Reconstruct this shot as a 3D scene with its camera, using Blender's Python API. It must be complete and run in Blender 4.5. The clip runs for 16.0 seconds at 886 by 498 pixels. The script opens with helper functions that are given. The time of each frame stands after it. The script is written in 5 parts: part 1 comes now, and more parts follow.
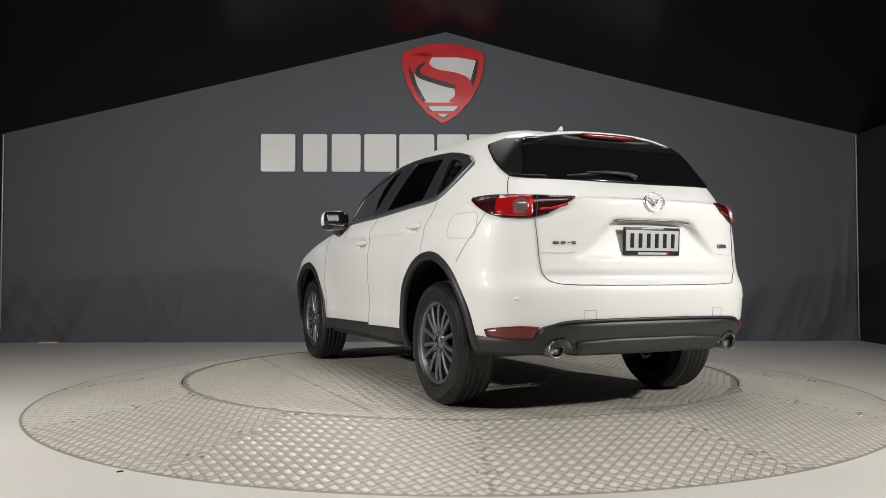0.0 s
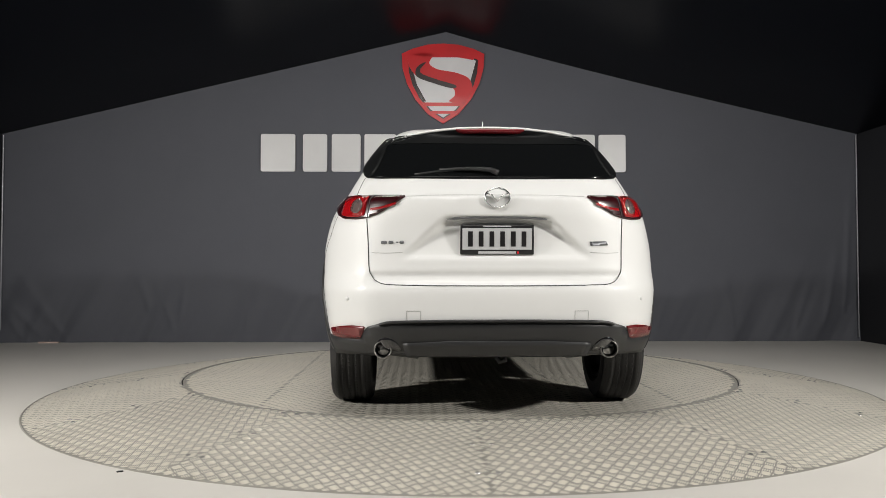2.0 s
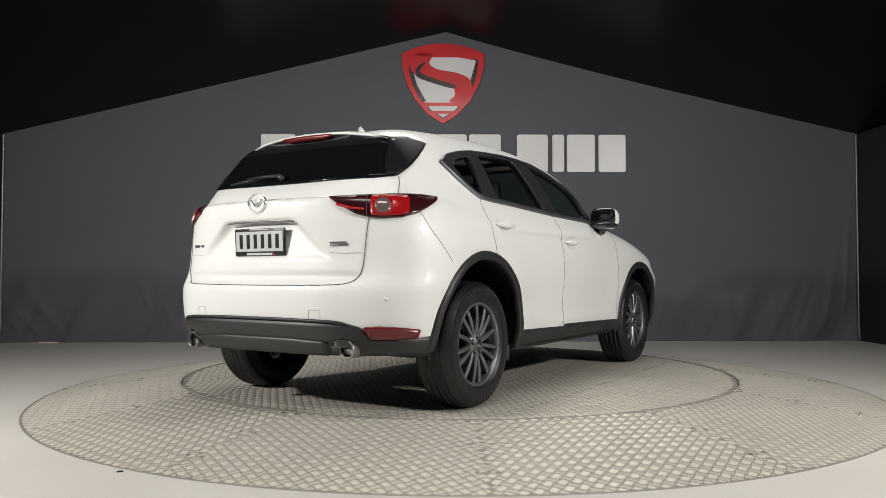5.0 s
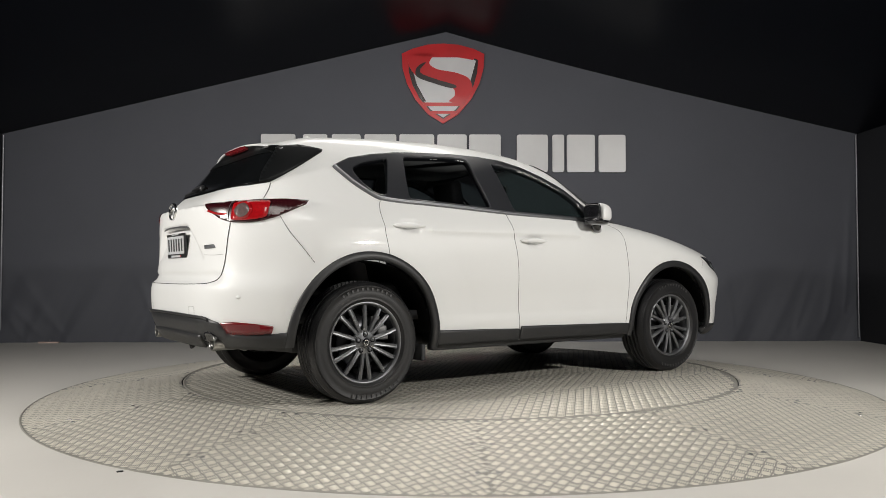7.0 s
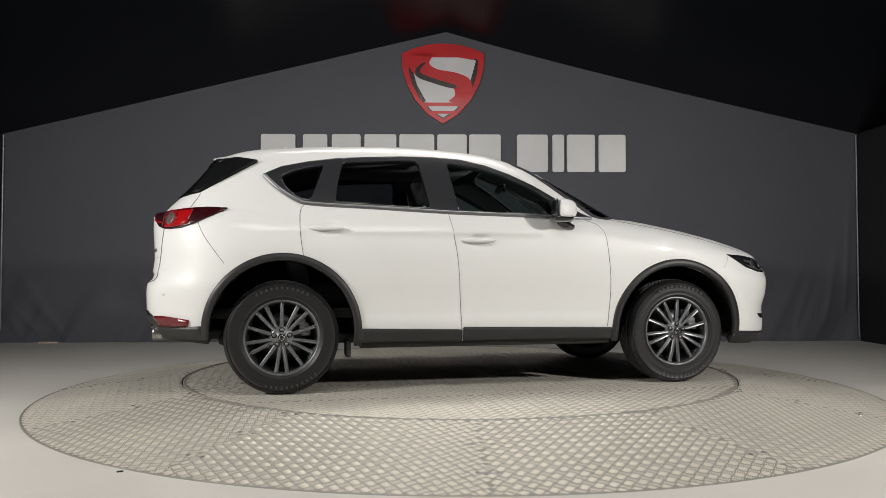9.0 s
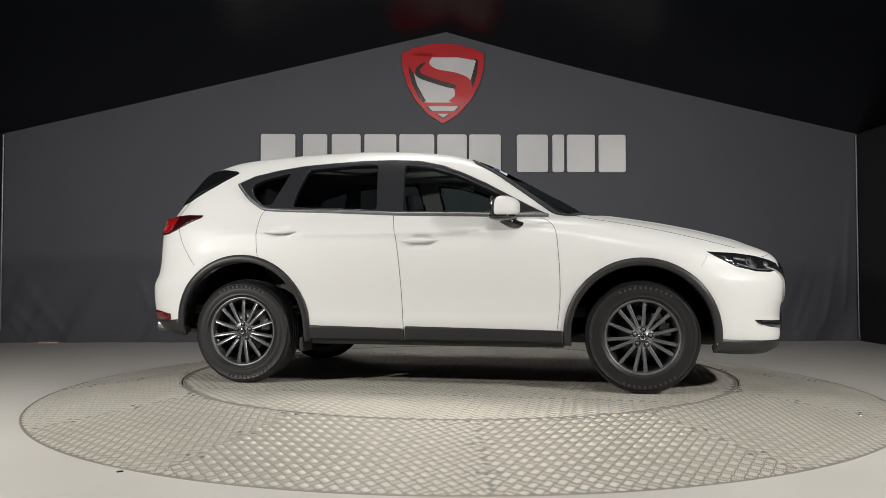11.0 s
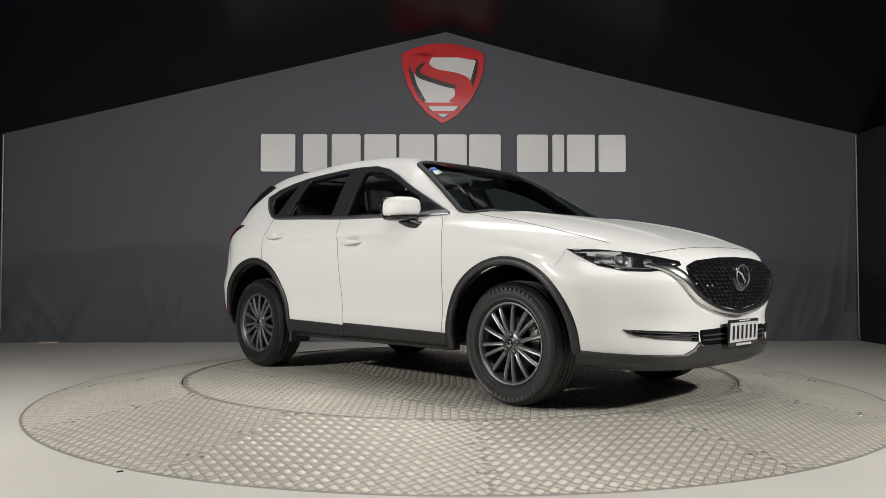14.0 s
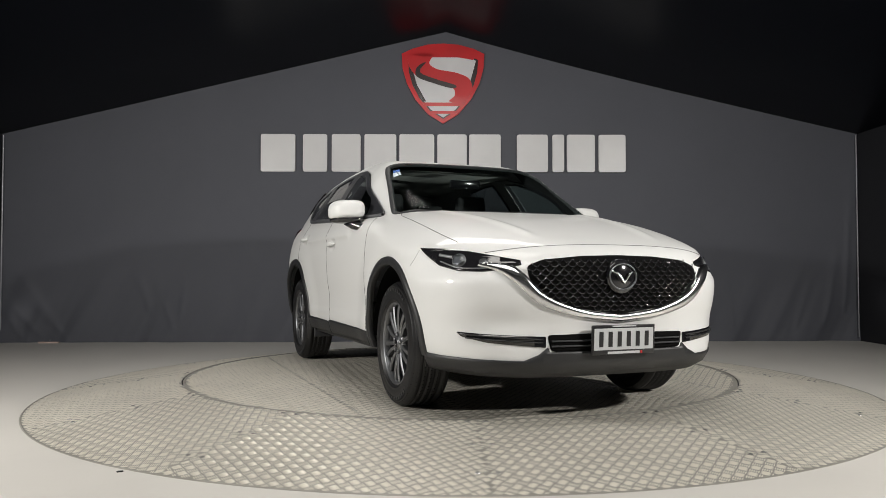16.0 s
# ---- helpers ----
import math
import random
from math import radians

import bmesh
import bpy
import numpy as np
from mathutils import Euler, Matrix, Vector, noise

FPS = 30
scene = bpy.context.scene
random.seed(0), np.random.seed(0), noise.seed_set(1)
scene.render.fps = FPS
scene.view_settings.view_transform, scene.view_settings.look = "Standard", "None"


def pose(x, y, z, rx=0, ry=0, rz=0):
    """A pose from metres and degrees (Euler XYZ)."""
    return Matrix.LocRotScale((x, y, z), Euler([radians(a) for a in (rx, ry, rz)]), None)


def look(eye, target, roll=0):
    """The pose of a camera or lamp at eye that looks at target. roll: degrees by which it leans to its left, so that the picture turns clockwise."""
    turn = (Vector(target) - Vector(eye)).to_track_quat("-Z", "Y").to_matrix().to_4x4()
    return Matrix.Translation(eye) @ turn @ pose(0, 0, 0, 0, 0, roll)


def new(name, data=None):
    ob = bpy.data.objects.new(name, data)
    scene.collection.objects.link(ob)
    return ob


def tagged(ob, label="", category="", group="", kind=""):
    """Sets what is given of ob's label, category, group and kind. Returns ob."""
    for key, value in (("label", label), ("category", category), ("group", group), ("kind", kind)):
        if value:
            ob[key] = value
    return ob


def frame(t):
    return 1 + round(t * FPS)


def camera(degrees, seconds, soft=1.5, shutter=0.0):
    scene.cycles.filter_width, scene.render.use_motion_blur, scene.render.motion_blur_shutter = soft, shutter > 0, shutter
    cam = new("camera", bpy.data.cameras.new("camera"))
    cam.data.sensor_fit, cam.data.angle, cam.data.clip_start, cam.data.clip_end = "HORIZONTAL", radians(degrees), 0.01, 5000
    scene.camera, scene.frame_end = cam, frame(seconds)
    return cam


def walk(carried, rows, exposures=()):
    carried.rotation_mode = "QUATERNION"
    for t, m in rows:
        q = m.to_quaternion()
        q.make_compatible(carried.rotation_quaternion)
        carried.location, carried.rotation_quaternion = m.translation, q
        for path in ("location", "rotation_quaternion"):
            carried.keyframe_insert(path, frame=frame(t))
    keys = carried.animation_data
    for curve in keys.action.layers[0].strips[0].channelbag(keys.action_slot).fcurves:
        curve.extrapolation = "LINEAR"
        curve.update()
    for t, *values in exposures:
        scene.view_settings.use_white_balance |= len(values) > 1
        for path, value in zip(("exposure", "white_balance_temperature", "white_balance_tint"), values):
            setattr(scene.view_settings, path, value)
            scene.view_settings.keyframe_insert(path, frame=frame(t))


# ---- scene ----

# camera: stands still at hip height before the turntable
cam = camera(59.46, 16.0, soft=0.65)
EYE = (0.0, -6.097, 0.763)
AIM = (EYE[0] - math.sin(radians(1.124)), EYE[1] + math.cos(radians(1.124)), EYE[2] + math.tan(radians(1.784)))
walk(cam, [(0.0, look(EYE, AIM, -0.03)), (16.0, look(EYE, AIM, -0.03))],
     exposures=[(0.0, -0.47), (1.5, -0.38), (4.0, -0.42), (7.0, -0.53), (9.0, -0.66), (12.5, -0.67), (15.0, -0.50), (16.0, -0.48)])

FLOOR_Z = -0.117
R_DISC, R_RING = 2.043, 3.006

# ---------------------------------------------------------------- light
world = bpy.data.worlds.new("world")
scene.world = world
world.use_nodes = True
world.node_tree.nodes["Background"].inputs[0].default_value = (0.80, 0.90, 1.0, 1)
world.node_tree.nodes["Background"].inputs[1].default_value = 0.0
scene.view_settings.exposure = -0.55


WARM = (1.0, 0.968, 0.915)


def area_light(name, eye, target, sx, sy, watts, colour=(1.0, 0.96, 0.90)):
    data = bpy.data.lights.new(name, "AREA")
    data.shape, data.size, data.size_y, data.energy, data.color = "RECTANGLE", sx, sy, watts, colour
    ob = new(name, data)
    ob.matrix_world = look(eye, target)
    return ob


# small lights near the eaves and wide ones under the ridge, assumed, out of the picture
area_light("key_light", (4.4, -3.8, 2.52), (0, -0.2, 0.5), 0.20, 0.20, 250, WARM)
area_light("key_light", (-4.8, -3.7, 2.45), (0, -0.2, 0.5), 0.20, 0.20, 285, WARM)
area_light("overhead_light", (-0.1, -3.6, 3.6), (-0.1, -3.5, 0), 5.0, 1.1, 160, WARM)
# added light without a known lamp, to brighten the back wall
area_light("overhead_light", (-0.1, 0.3, 3.62), (-0.1, 1.2, 0), 5.0, 1.0, 155, WARM)


# ---------------------------------------------------------------- materials
def shader(name, colour, rough=0.5, metal=0.0, coat=0.0, var=0.0, scale=8.0, bump=0.0, bump_scale=60.0, rvar=0.0, spec=0.5):
    m = bpy.data.materials.new(name)
    m.use_nodes = True
    nt = m.node_tree
    b = nt.nodes["Principled BSDF"]
    b.inputs["Base Color"].default_value = (*colour, 1)
    b.inputs["Roughness"].default_value = rough
    b.inputs["Metallic"].default_value = metal
    b.inputs["Coat Weight"].default_value = coat
    b.inputs["Coat Roughness"].default_value = 0.04
    b.inputs["Specular IOR Level"].default_value = spec
    co = nt.nodes.new("ShaderNodeTexCoord")
    if var or rvar:
        n1 = nt.nodes.new("ShaderNodeTexNoise")
        n1.inputs["Scale"].default_value = scale
        n1.inputs["Detail"].default_value = 8
        n1.inputs["Roughness"].default_value = 0.65
        nt.links.new(co.outputs["Object"], n1.inputs["Vector"])
        if var:
            mix = nt.nodes.new("ShaderNodeMix")
            mix.data_type = "RGBA"
            mix.inputs["A"].default_value = (*[max(0, v * (1 - var)) for v in colour], 1)
            mix.inputs["B"].default_value = (*[min(1, v * (1 + var)) for v in colour], 1)
            nt.links.new(n1.outputs["Fac"], mix.inputs["Factor"])
            nt.links.new(mix.outputs["Result"], b.inputs["Base Color"])
        if rvar:
            mr = nt.nodes.new("ShaderNodeMapRange")
            mr.inputs["To Min"].default_value = max(0.02, rough - rvar)
            mr.inputs["To Max"].default_value = min(1, rough + rvar)
            nt.links.new(n1.outputs["Fac"], mr.inputs["Value"])
            nt.links.new(mr.outputs["Result"], b.inputs["Roughness"])
    if bump:
        n2 = nt.nodes.new("ShaderNodeTexNoise")
        n2.inputs["Scale"].default_value = bump_scale
        n2.inputs["Detail"].default_value = 6
        bp = nt.nodes.new("ShaderNodeBump")
        bp.inputs["Strength"].default_value = bump
        bp.inputs["Distance"].default_value = 0.01
        nt.links.new(co.outputs["Object"], n2.inputs["Vector"])
        nt.links.new(n2.outputs["Fac"], bp.inputs["Height"])
        nt.links.new(bp.outputs["Normal"], b.inputs["Normal"])
    return m


def tinted_glass(name, tint, gloss_rough=0.01, ior=1.45):
    """Thin tinted pane: a clear tint under a mirror-like sheen."""
    m = bpy.data.materials.new(name)
    m.use_nodes = True
    nt = m.node_tree
    nt.nodes.remove(nt.nodes["Principled BSDF"])
    out = nt.nodes["Material Output"]
    tr = nt.nodes.new("ShaderNodeBsdfTransparent")
    tr.inputs["Color"].default_value = (*tint, 1)
    gl = nt.nodes.new("ShaderNodeBsdfGlossy")
    gl.inputs["Roughness"].default_value = gloss_rough
    fr = nt.nodes.new("ShaderNodeFresnel")
    fr.inputs["IOR"].default_value = ior
    mx = nt.nodes.new("ShaderNodeMixShader")
    nt.links.new(fr.outputs[0], mx.inputs[0])
    nt.links.new(tr.outputs[0], mx.inputs[1])
    nt.links.new(gl.outputs[0], mx.inputs[2])
    nt.links.new(mx.outputs[0], out.inputs[0])
    return m


PAINT = shader("pearl_white_paint", (0.772, 0.776, 0.770), 0.44, 0.0, 0.55, var=0.012, scale=3.0, spec=0.4)
CLAD = shader("black_cladding_plastic", (0.018, 0.0185, 0.020), 0.46, var=0.15, scale=20, bump=0.06, bump_scale=900)
GLOSS_BLACK = shader("gloss_black_plastic", (0.012, 0.012, 0.014), 0.12, coat=0.6)
SATIN_PILLAR = shader("satin_black_pillar_film", (0.025, 0.026, 0.03), 0.28, var=0.08)
SEAM = shader("shadow_gap_rubber", (0.05, 0.05, 0.05), 0.8)
GLASS = tinted_glass("privacy_glass", (0.30, 0.315, 0.325), 0.02, 1.5)
FRONT_GLASS = tinted_glass("clear_tinted_glass", (0.50, 0.575, 0.555), 0.02, 1.45)
# IOR set low to hold back the overhead light's reflection
SCREEN_GLASS = tinted_glass("low_sheen_windscreen_glass", (0.44, 0.52, 0.50), 0.04, 1.07)
LAMP_GLASS = tinted_glass("clear_lamp_lens", (0.80, 0.82, 0.84))
CHROME = shader("bright_chrome", (0.78, 0.79, 0.80), 0.20, 1.0)
DARK_CHROME = shader("gunmetal_alloy", (0.185, 0.19, 0.20), 0.40, 0.80, 0.2, var=0.08, scale=30)
ALLOY_INNER = shader("dark_alloy_barrel", (0.045, 0.046, 0.05), 0.32, 0.8)
RUBBER = shader("tyre_rubber", (0.0085, 0.0085, 0.0095), 0.48, var=0.25, scale=14, bump=0.08, bump_scale=200)
RUBBER_MARK = shader("tyre_raised_rubber", (0.055, 0.055, 0.057), 0.45)
RED_LENS = shader("red_lamp_lens", (0.34, 0.005, 0.008), 0.16, coat=0.5, var=0.5, scale=70)
DARK_RED = shader("dark_red_lamp_lens", (0.030, 0.003, 0.005), 0.22, coat=0.2)
REFLECTOR = shader("red_reflector", (0.13, 0.005, 0.008), 0.25, coat=0.3, var=0.5, scale=120)
STEEL = shader("polished_steel", (0.30, 0.295, 0.285), 0.34, 1.0)
# steel painted almost black, for the shade it lies in
DARK_STEEL = shader("shade_darkened_steel", (0.014, 0.014, 0.014), 0.6, 0.3, var=0.4, scale=10)
FINE_GAP = shader("fine_panel_line", (0.40, 0.40, 0.39), 0.7)
# near-black that paints the shade deep inside openings
OPENING_SHADE = shader("painted_opening_shade", (0.004, 0.004, 0.004), 0.9, spec=0.1)
INTERIOR = shader("black_interior_trim", (0.030, 0.031, 0.034), 0.7, var=0.2, scale=20)
SEAT_CLOTH = shader("dark_seat_cloth", (0.050, 0.050, 0.053), 0.85, var=0.2, scale=40)
HEADLINING = shader("pale_grey_headlining", (0.36, 0.36, 0.35), 0.85, var=0.08, scale=20)
PLATE_WHITE = shader("plate_white", (0.52, 0.53, 0.54), 0.35, var=0.05, scale=30)
PLATE_BLACK = shader("plate_black", (0.015, 0.015, 0.016), 0.3)
STICKER_BLUE = shader("blue_sticker", (0.05, 0.16, 0.55), 0.4)
STICKER_WHITE = shader("pale_sticker", (0.65, 0.75, 0.82), 0.4)
# one aluminium: plates darker and bars paler, to paint the bars' glint
TREAD_PLATE = shader("aluminium_tread_plate", (0.36, 0.345, 0.305), 0.48, 0.30, var=0.22, scale=2.2, rvar=0.08)
TREAD_BAR = shader("glint_tread_bar", (0.86, 0.82, 0.73), 0.38, 0.52, var=0.15, scale=3.0, rvar=0.08)
FLOOR_MAT = shader("painted_concrete", (0.62, 0.60, 0.565), 0.42, var=0.10, scale=1.1, bump=0.05, bump_scale=30, rvar=0.12)
WALL_MAT = shader("charcoal_fabric", (0.085, 0.089, 0.108), 0.68, var=0.10, scale=1.3, bump=0.10, bump_scale=160)
SIDE_MAT = shader("black_fabric", (0.012, 0.013, 0.017), 0.75, var=0.15, scale=1.5)
CEIL_MAT = shader("black_ceiling_lining", (0.0012, 0.0020, 0.0044), 0.34, var=0.15, scale=1.2, spec=0.08)
LETTER_MAT = shader("brushed_silver_acrylic", (0.70, 0.70, 0.71), 0.34, 0.0, var=0.10, scale=1.5)
# grey chosen for the unseen end wall, so that the car's glass reflects it
END_REFLECT_MAT = shader("grey_end_reflector", (0.30, 0.31, 0.33), 0.6, var=0.12, scale=0.8)
POLE_MAT = shader("grey_metal_pole", (0.30, 0.31, 0.33), 0.4, 0.5, var=0.1)
REAR_GLASS = shader("dark_tailgate_glass", (0.005, 0.0055, 0.006), 0.10, var=0.1, spec=0.22)
FIN_BLACK = shader("satin_black_fin", (0.006, 0.0065, 0.007), 0.40, var=0.1, spec=0.15)
CLEAR_LAMP = shader("clear_round_lamp", (0.20, 0.14, 0.135), 0.12, 0.4, 0.8, var=0.35, scale=60)
CALIPER = shader("cast_caliper", (0.20, 0.20, 0.20), 0.5, 0.6, var=0.3, scale=40)
PALE_WOOD = shader("pale_painted_batten", (0.62, 0.47, 0.42), 0.6, var=0.15, scale=20)
SIGN_RED = shader("sign_red", (0.56, 0.012, 0.018), 0.40, coat=0.15, var=0.25, scale=2.0)
SIGN_WHITE = shader("sign_white", (0.66, 0.66, 0.68), 0.3, var=0.12, scale=3)
SIGN_DARK = shader("sign_black", (0.02, 0.012, 0.012), 0.3)


# ---------------------------------------------------------------- mesh helpers
def mesh_from(name, verts, faces, mat=None, smooth=True):
    me = bpy.data.meshes.new(name)
    me.from_pydata([tuple(v) for v in verts], [], [tuple(f) for f in faces])
    if mat:
        me.materials.append(mat)
    if smooth and len(me.polygons):
        me.polygons.foreach_set("use_smooth", [True] * len(me.polygons))
    me.update()
    return me


def part(name, bm, material, parent, label="", smooth=True):
    """Links a bmesh, or a ready mesh, as one mesh object under a thing or a part."""
    if isinstance(bm, bmesh.types.BMesh):
        me = bpy.data.meshes.new(name)
        bmesh.ops.recalc_face_normals(bm, faces=bm.faces)
        bm.to_mesh(me)
        bm.free()
        me.materials.append(material)
        if smooth:
            me.polygons.foreach_set("use_smooth", [True] * len(me.polygons))
    else:
        me = bm
        if material and not me.materials:
            me.materials.append(material)
    ob = new(name, me)
    ob.parent = parent
    return tagged(ob, label)


def box_bm(cx, cy, cz, sx, sy, sz, bevel=0.0, seg=2, bm=None, m=None):
    bm = bm or bmesh.new()
    mm = Matrix.Translation((cx, cy, cz)) @ Matrix.Diagonal((sx, sy, sz, 1))
    got = bmesh.ops.create_cube(bm, size=1, matrix=(m @ mm) if m else mm)
    if bevel:
        edges = list({e for v in got["verts"] for e in v.link_edges})
        bmesh.ops.bevel(bm, geom=edges, offset=bevel, segments=seg, profile=0.6, affect="EDGES")
    return bm


def lathe(profile, n=48, axis="y", centre=(0, 0, 0), closed=False):
    """Turns (radius, along) pairs about an axis through centre."""
    verts, faces = [], []
    k = len(profile)
    for i in range(n):
        a = 2 * math.pi * i / n
        for r, h in profile:
            p = (r * math.cos(a), h, r * math.sin(a)) if axis == "y" else (h, r * math.cos(a), r * math.sin(a)) if axis == "x" else (r * math.cos(a), r * math.sin(a), h)
            verts.append((p[0] + centre[0], p[1] + centre[1], p[2] + centre[2]))
    for i in range(n):
        j = (i + 1) % n
        for q in range(k if closed else k - 1):
            w = (q + 1) % k
            faces.append((i * k + q, j * k + q, j * k + w, i * k + w))
    return verts, faces


def lathe_bm(*args, **kw):
    v, f = lathe(*args, **kw)
    bm = bmesh.new()
    vs = [bm.verts.new(p) for p in v]
    for q in f:
        bm.faces.new([vs[i] for i in q])
    bmesh.ops.remove_doubles(bm, verts=bm.verts, dist=1e-5)
    return bm


def tube_bm(points, r, n=8, bm=None, closed=False):
    """A round bar along points."""
    bm = bm or bmesh.new()
    pts = [Vector(p) for p in points]
    rings = []
    for i, p in enumerate(pts):
        a = pts[i - 1] if i or closed else p
        b = pts[(i + 1) % len(pts)] if i + 1 < len(pts) or closed else p
        d = (b - a).normalized()
        up = Vector((0, 0, 1)) if abs(d.z) < 0.9 else Vector((1, 0, 0))
        u = d.cross(up).normalized()
        w = u.cross(d)
        rr = r[i] if isinstance(r, (list, tuple)) else r
        rings.append([bm.verts.new(p + rr * (math.cos(2 * math.pi * k / n) * u + math.sin(2 * math.pi * k / n) * w)) for k in range(n)])
    m = len(rings)
    for i in range(m if closed else m - 1):
        q, s = rings[i], rings[(i + 1) % m]
        for k in range(n):
            bm.faces.new((q[k], q[(k + 1) % n], s[(k + 1) % n], s[k]))
    if not closed:
        bm.faces.new(rings[0])
        bm.faces.new(rings[-1][::-1])
    return bm


def spline(pts, n=6, closed=True):
    """A smooth curve through points."""
    P = [Vector(p) for p in pts]
    out, m = [], len(P)
    for i in range(m if closed else m - 1):
        p0 = P[(i - 1) % m] if closed or i else P[0]
        p1, p2 = P[i], P[(i + 1) % m]
        p3 = P[(i + 2) % m] if closed or i + 2 < m else P[-1]
        for k in range(n):
            t = k / n
            out.append(0.5 * (2 * p1 + (p2 - p0) * t + (2 * p0 - 5 * p1 + 4 * p2 - p3) * t * t + (3 * p1 - p0 - 3 * p2 + p3) * t ** 3))
    if not closed:
        out.append(P[-1])
    return out


def rounded(pts, r=0.01, n=4):
    """A polygon with its corners rounded."""
    out, m = [], len(pts)
    P = [Vector(p) for p in pts]
    for i in range(m):
        p, a, b = P[i], P[i - 1], P[(i + 1) % m]
        ra = min(r, (a - p).length * 0.45)
        rb = min(r, (b - p).length * 0.45)
        s, e = p + (a - p).normalized() * ra, p + (b - p).normalized() * rb
        for k in range(n + 1):
            t = k / n
            out.append((1 - t) ** 2 * s + 2 * t * (1 - t) * p + t * t * e)
    return out


def flat_bm(outline, place, depth, bevel=0.0):
    """A flat slab from a 2D outline; place maps (u, v, d) to 3D, d from 0 (back) to depth (front)."""
    bm = bmesh.new()
    back = [bm.verts.new(place(p[0], p[1], 0)) for p in outline]
    front = [bm.verts.new(place(p[0], p[1], depth)) for p in outline]
    bm.faces.new(front)
    bm.faces.new(back[::-1])
    for i in range(len(outline)):
        j = (i + 1) % len(outline)
        bm.faces.new((back[i], back[j], front[j], front[i]))
    return bm


# ---------------------------------------------------------------- the hall
WALL_TURN = radians(2.1)


def on_wall(u, z, d=0.0):
    """A point of the back wall: u along it, d metres before it."""
    return (u * math.cos(WALL_TURN) + d * math.sin(WALL_TURN), 3.93 + u * math.sin(WALL_TURN) - d * math.cos(WALL_TURN), z)


LEFT, RIGHT, APEX_U = -5.85, 5.215, -0.15
EAVE_L, EAVE_R, APEX_Z = 2.552, 2.578, 3.90
DEPTH = 14.0


def roof_z(u):
    if u < APEX_U:
        return APEX_Z + (EAVE_L - APEX_Z) * (APEX_U - u) / (APEX_U - LEFT)
    k = (u - APEX_U) / (RIGHT - APEX_U)
    return APEX_Z + (EAVE_R - APEX_Z) * k - 0.042 * math.sin(math.pi * k ** 0.8)


# creases pulled into the cloth: foot along the wall, foot height, lean, width, length
CREASES = [(-5.02, -0.05, -0.75, 0.09, 0.85), (-5.30, -0.06, -0.50, 0.07, 0.55), (-5.12, 0.12, -0.60, 0.08, 0.80), (-5.55, -0.08, -0.25, 0.06, 0.5),
           (-3.62, 0.0, -0.30, 0.06, 0.80), (-3.55, 0.12, 0.06, 0.05, 0.75), (-3.9, 0.2, -0.25, 0.07, 0.7), (-2.72, 0.05, 0.08, 0.06, 0.7),
           (2.55, 0.02, 0.22, 0.06, 0.7), (3.55, 0.0, -0.10, 0.06, 0.8), (4.35, 0.02, 0.30, 0.07, 0.9), (4.75, 0.1, 0.22, 0.06, 1.2), (5.02, 0.2, 0.10, 0.05, 2.0)]


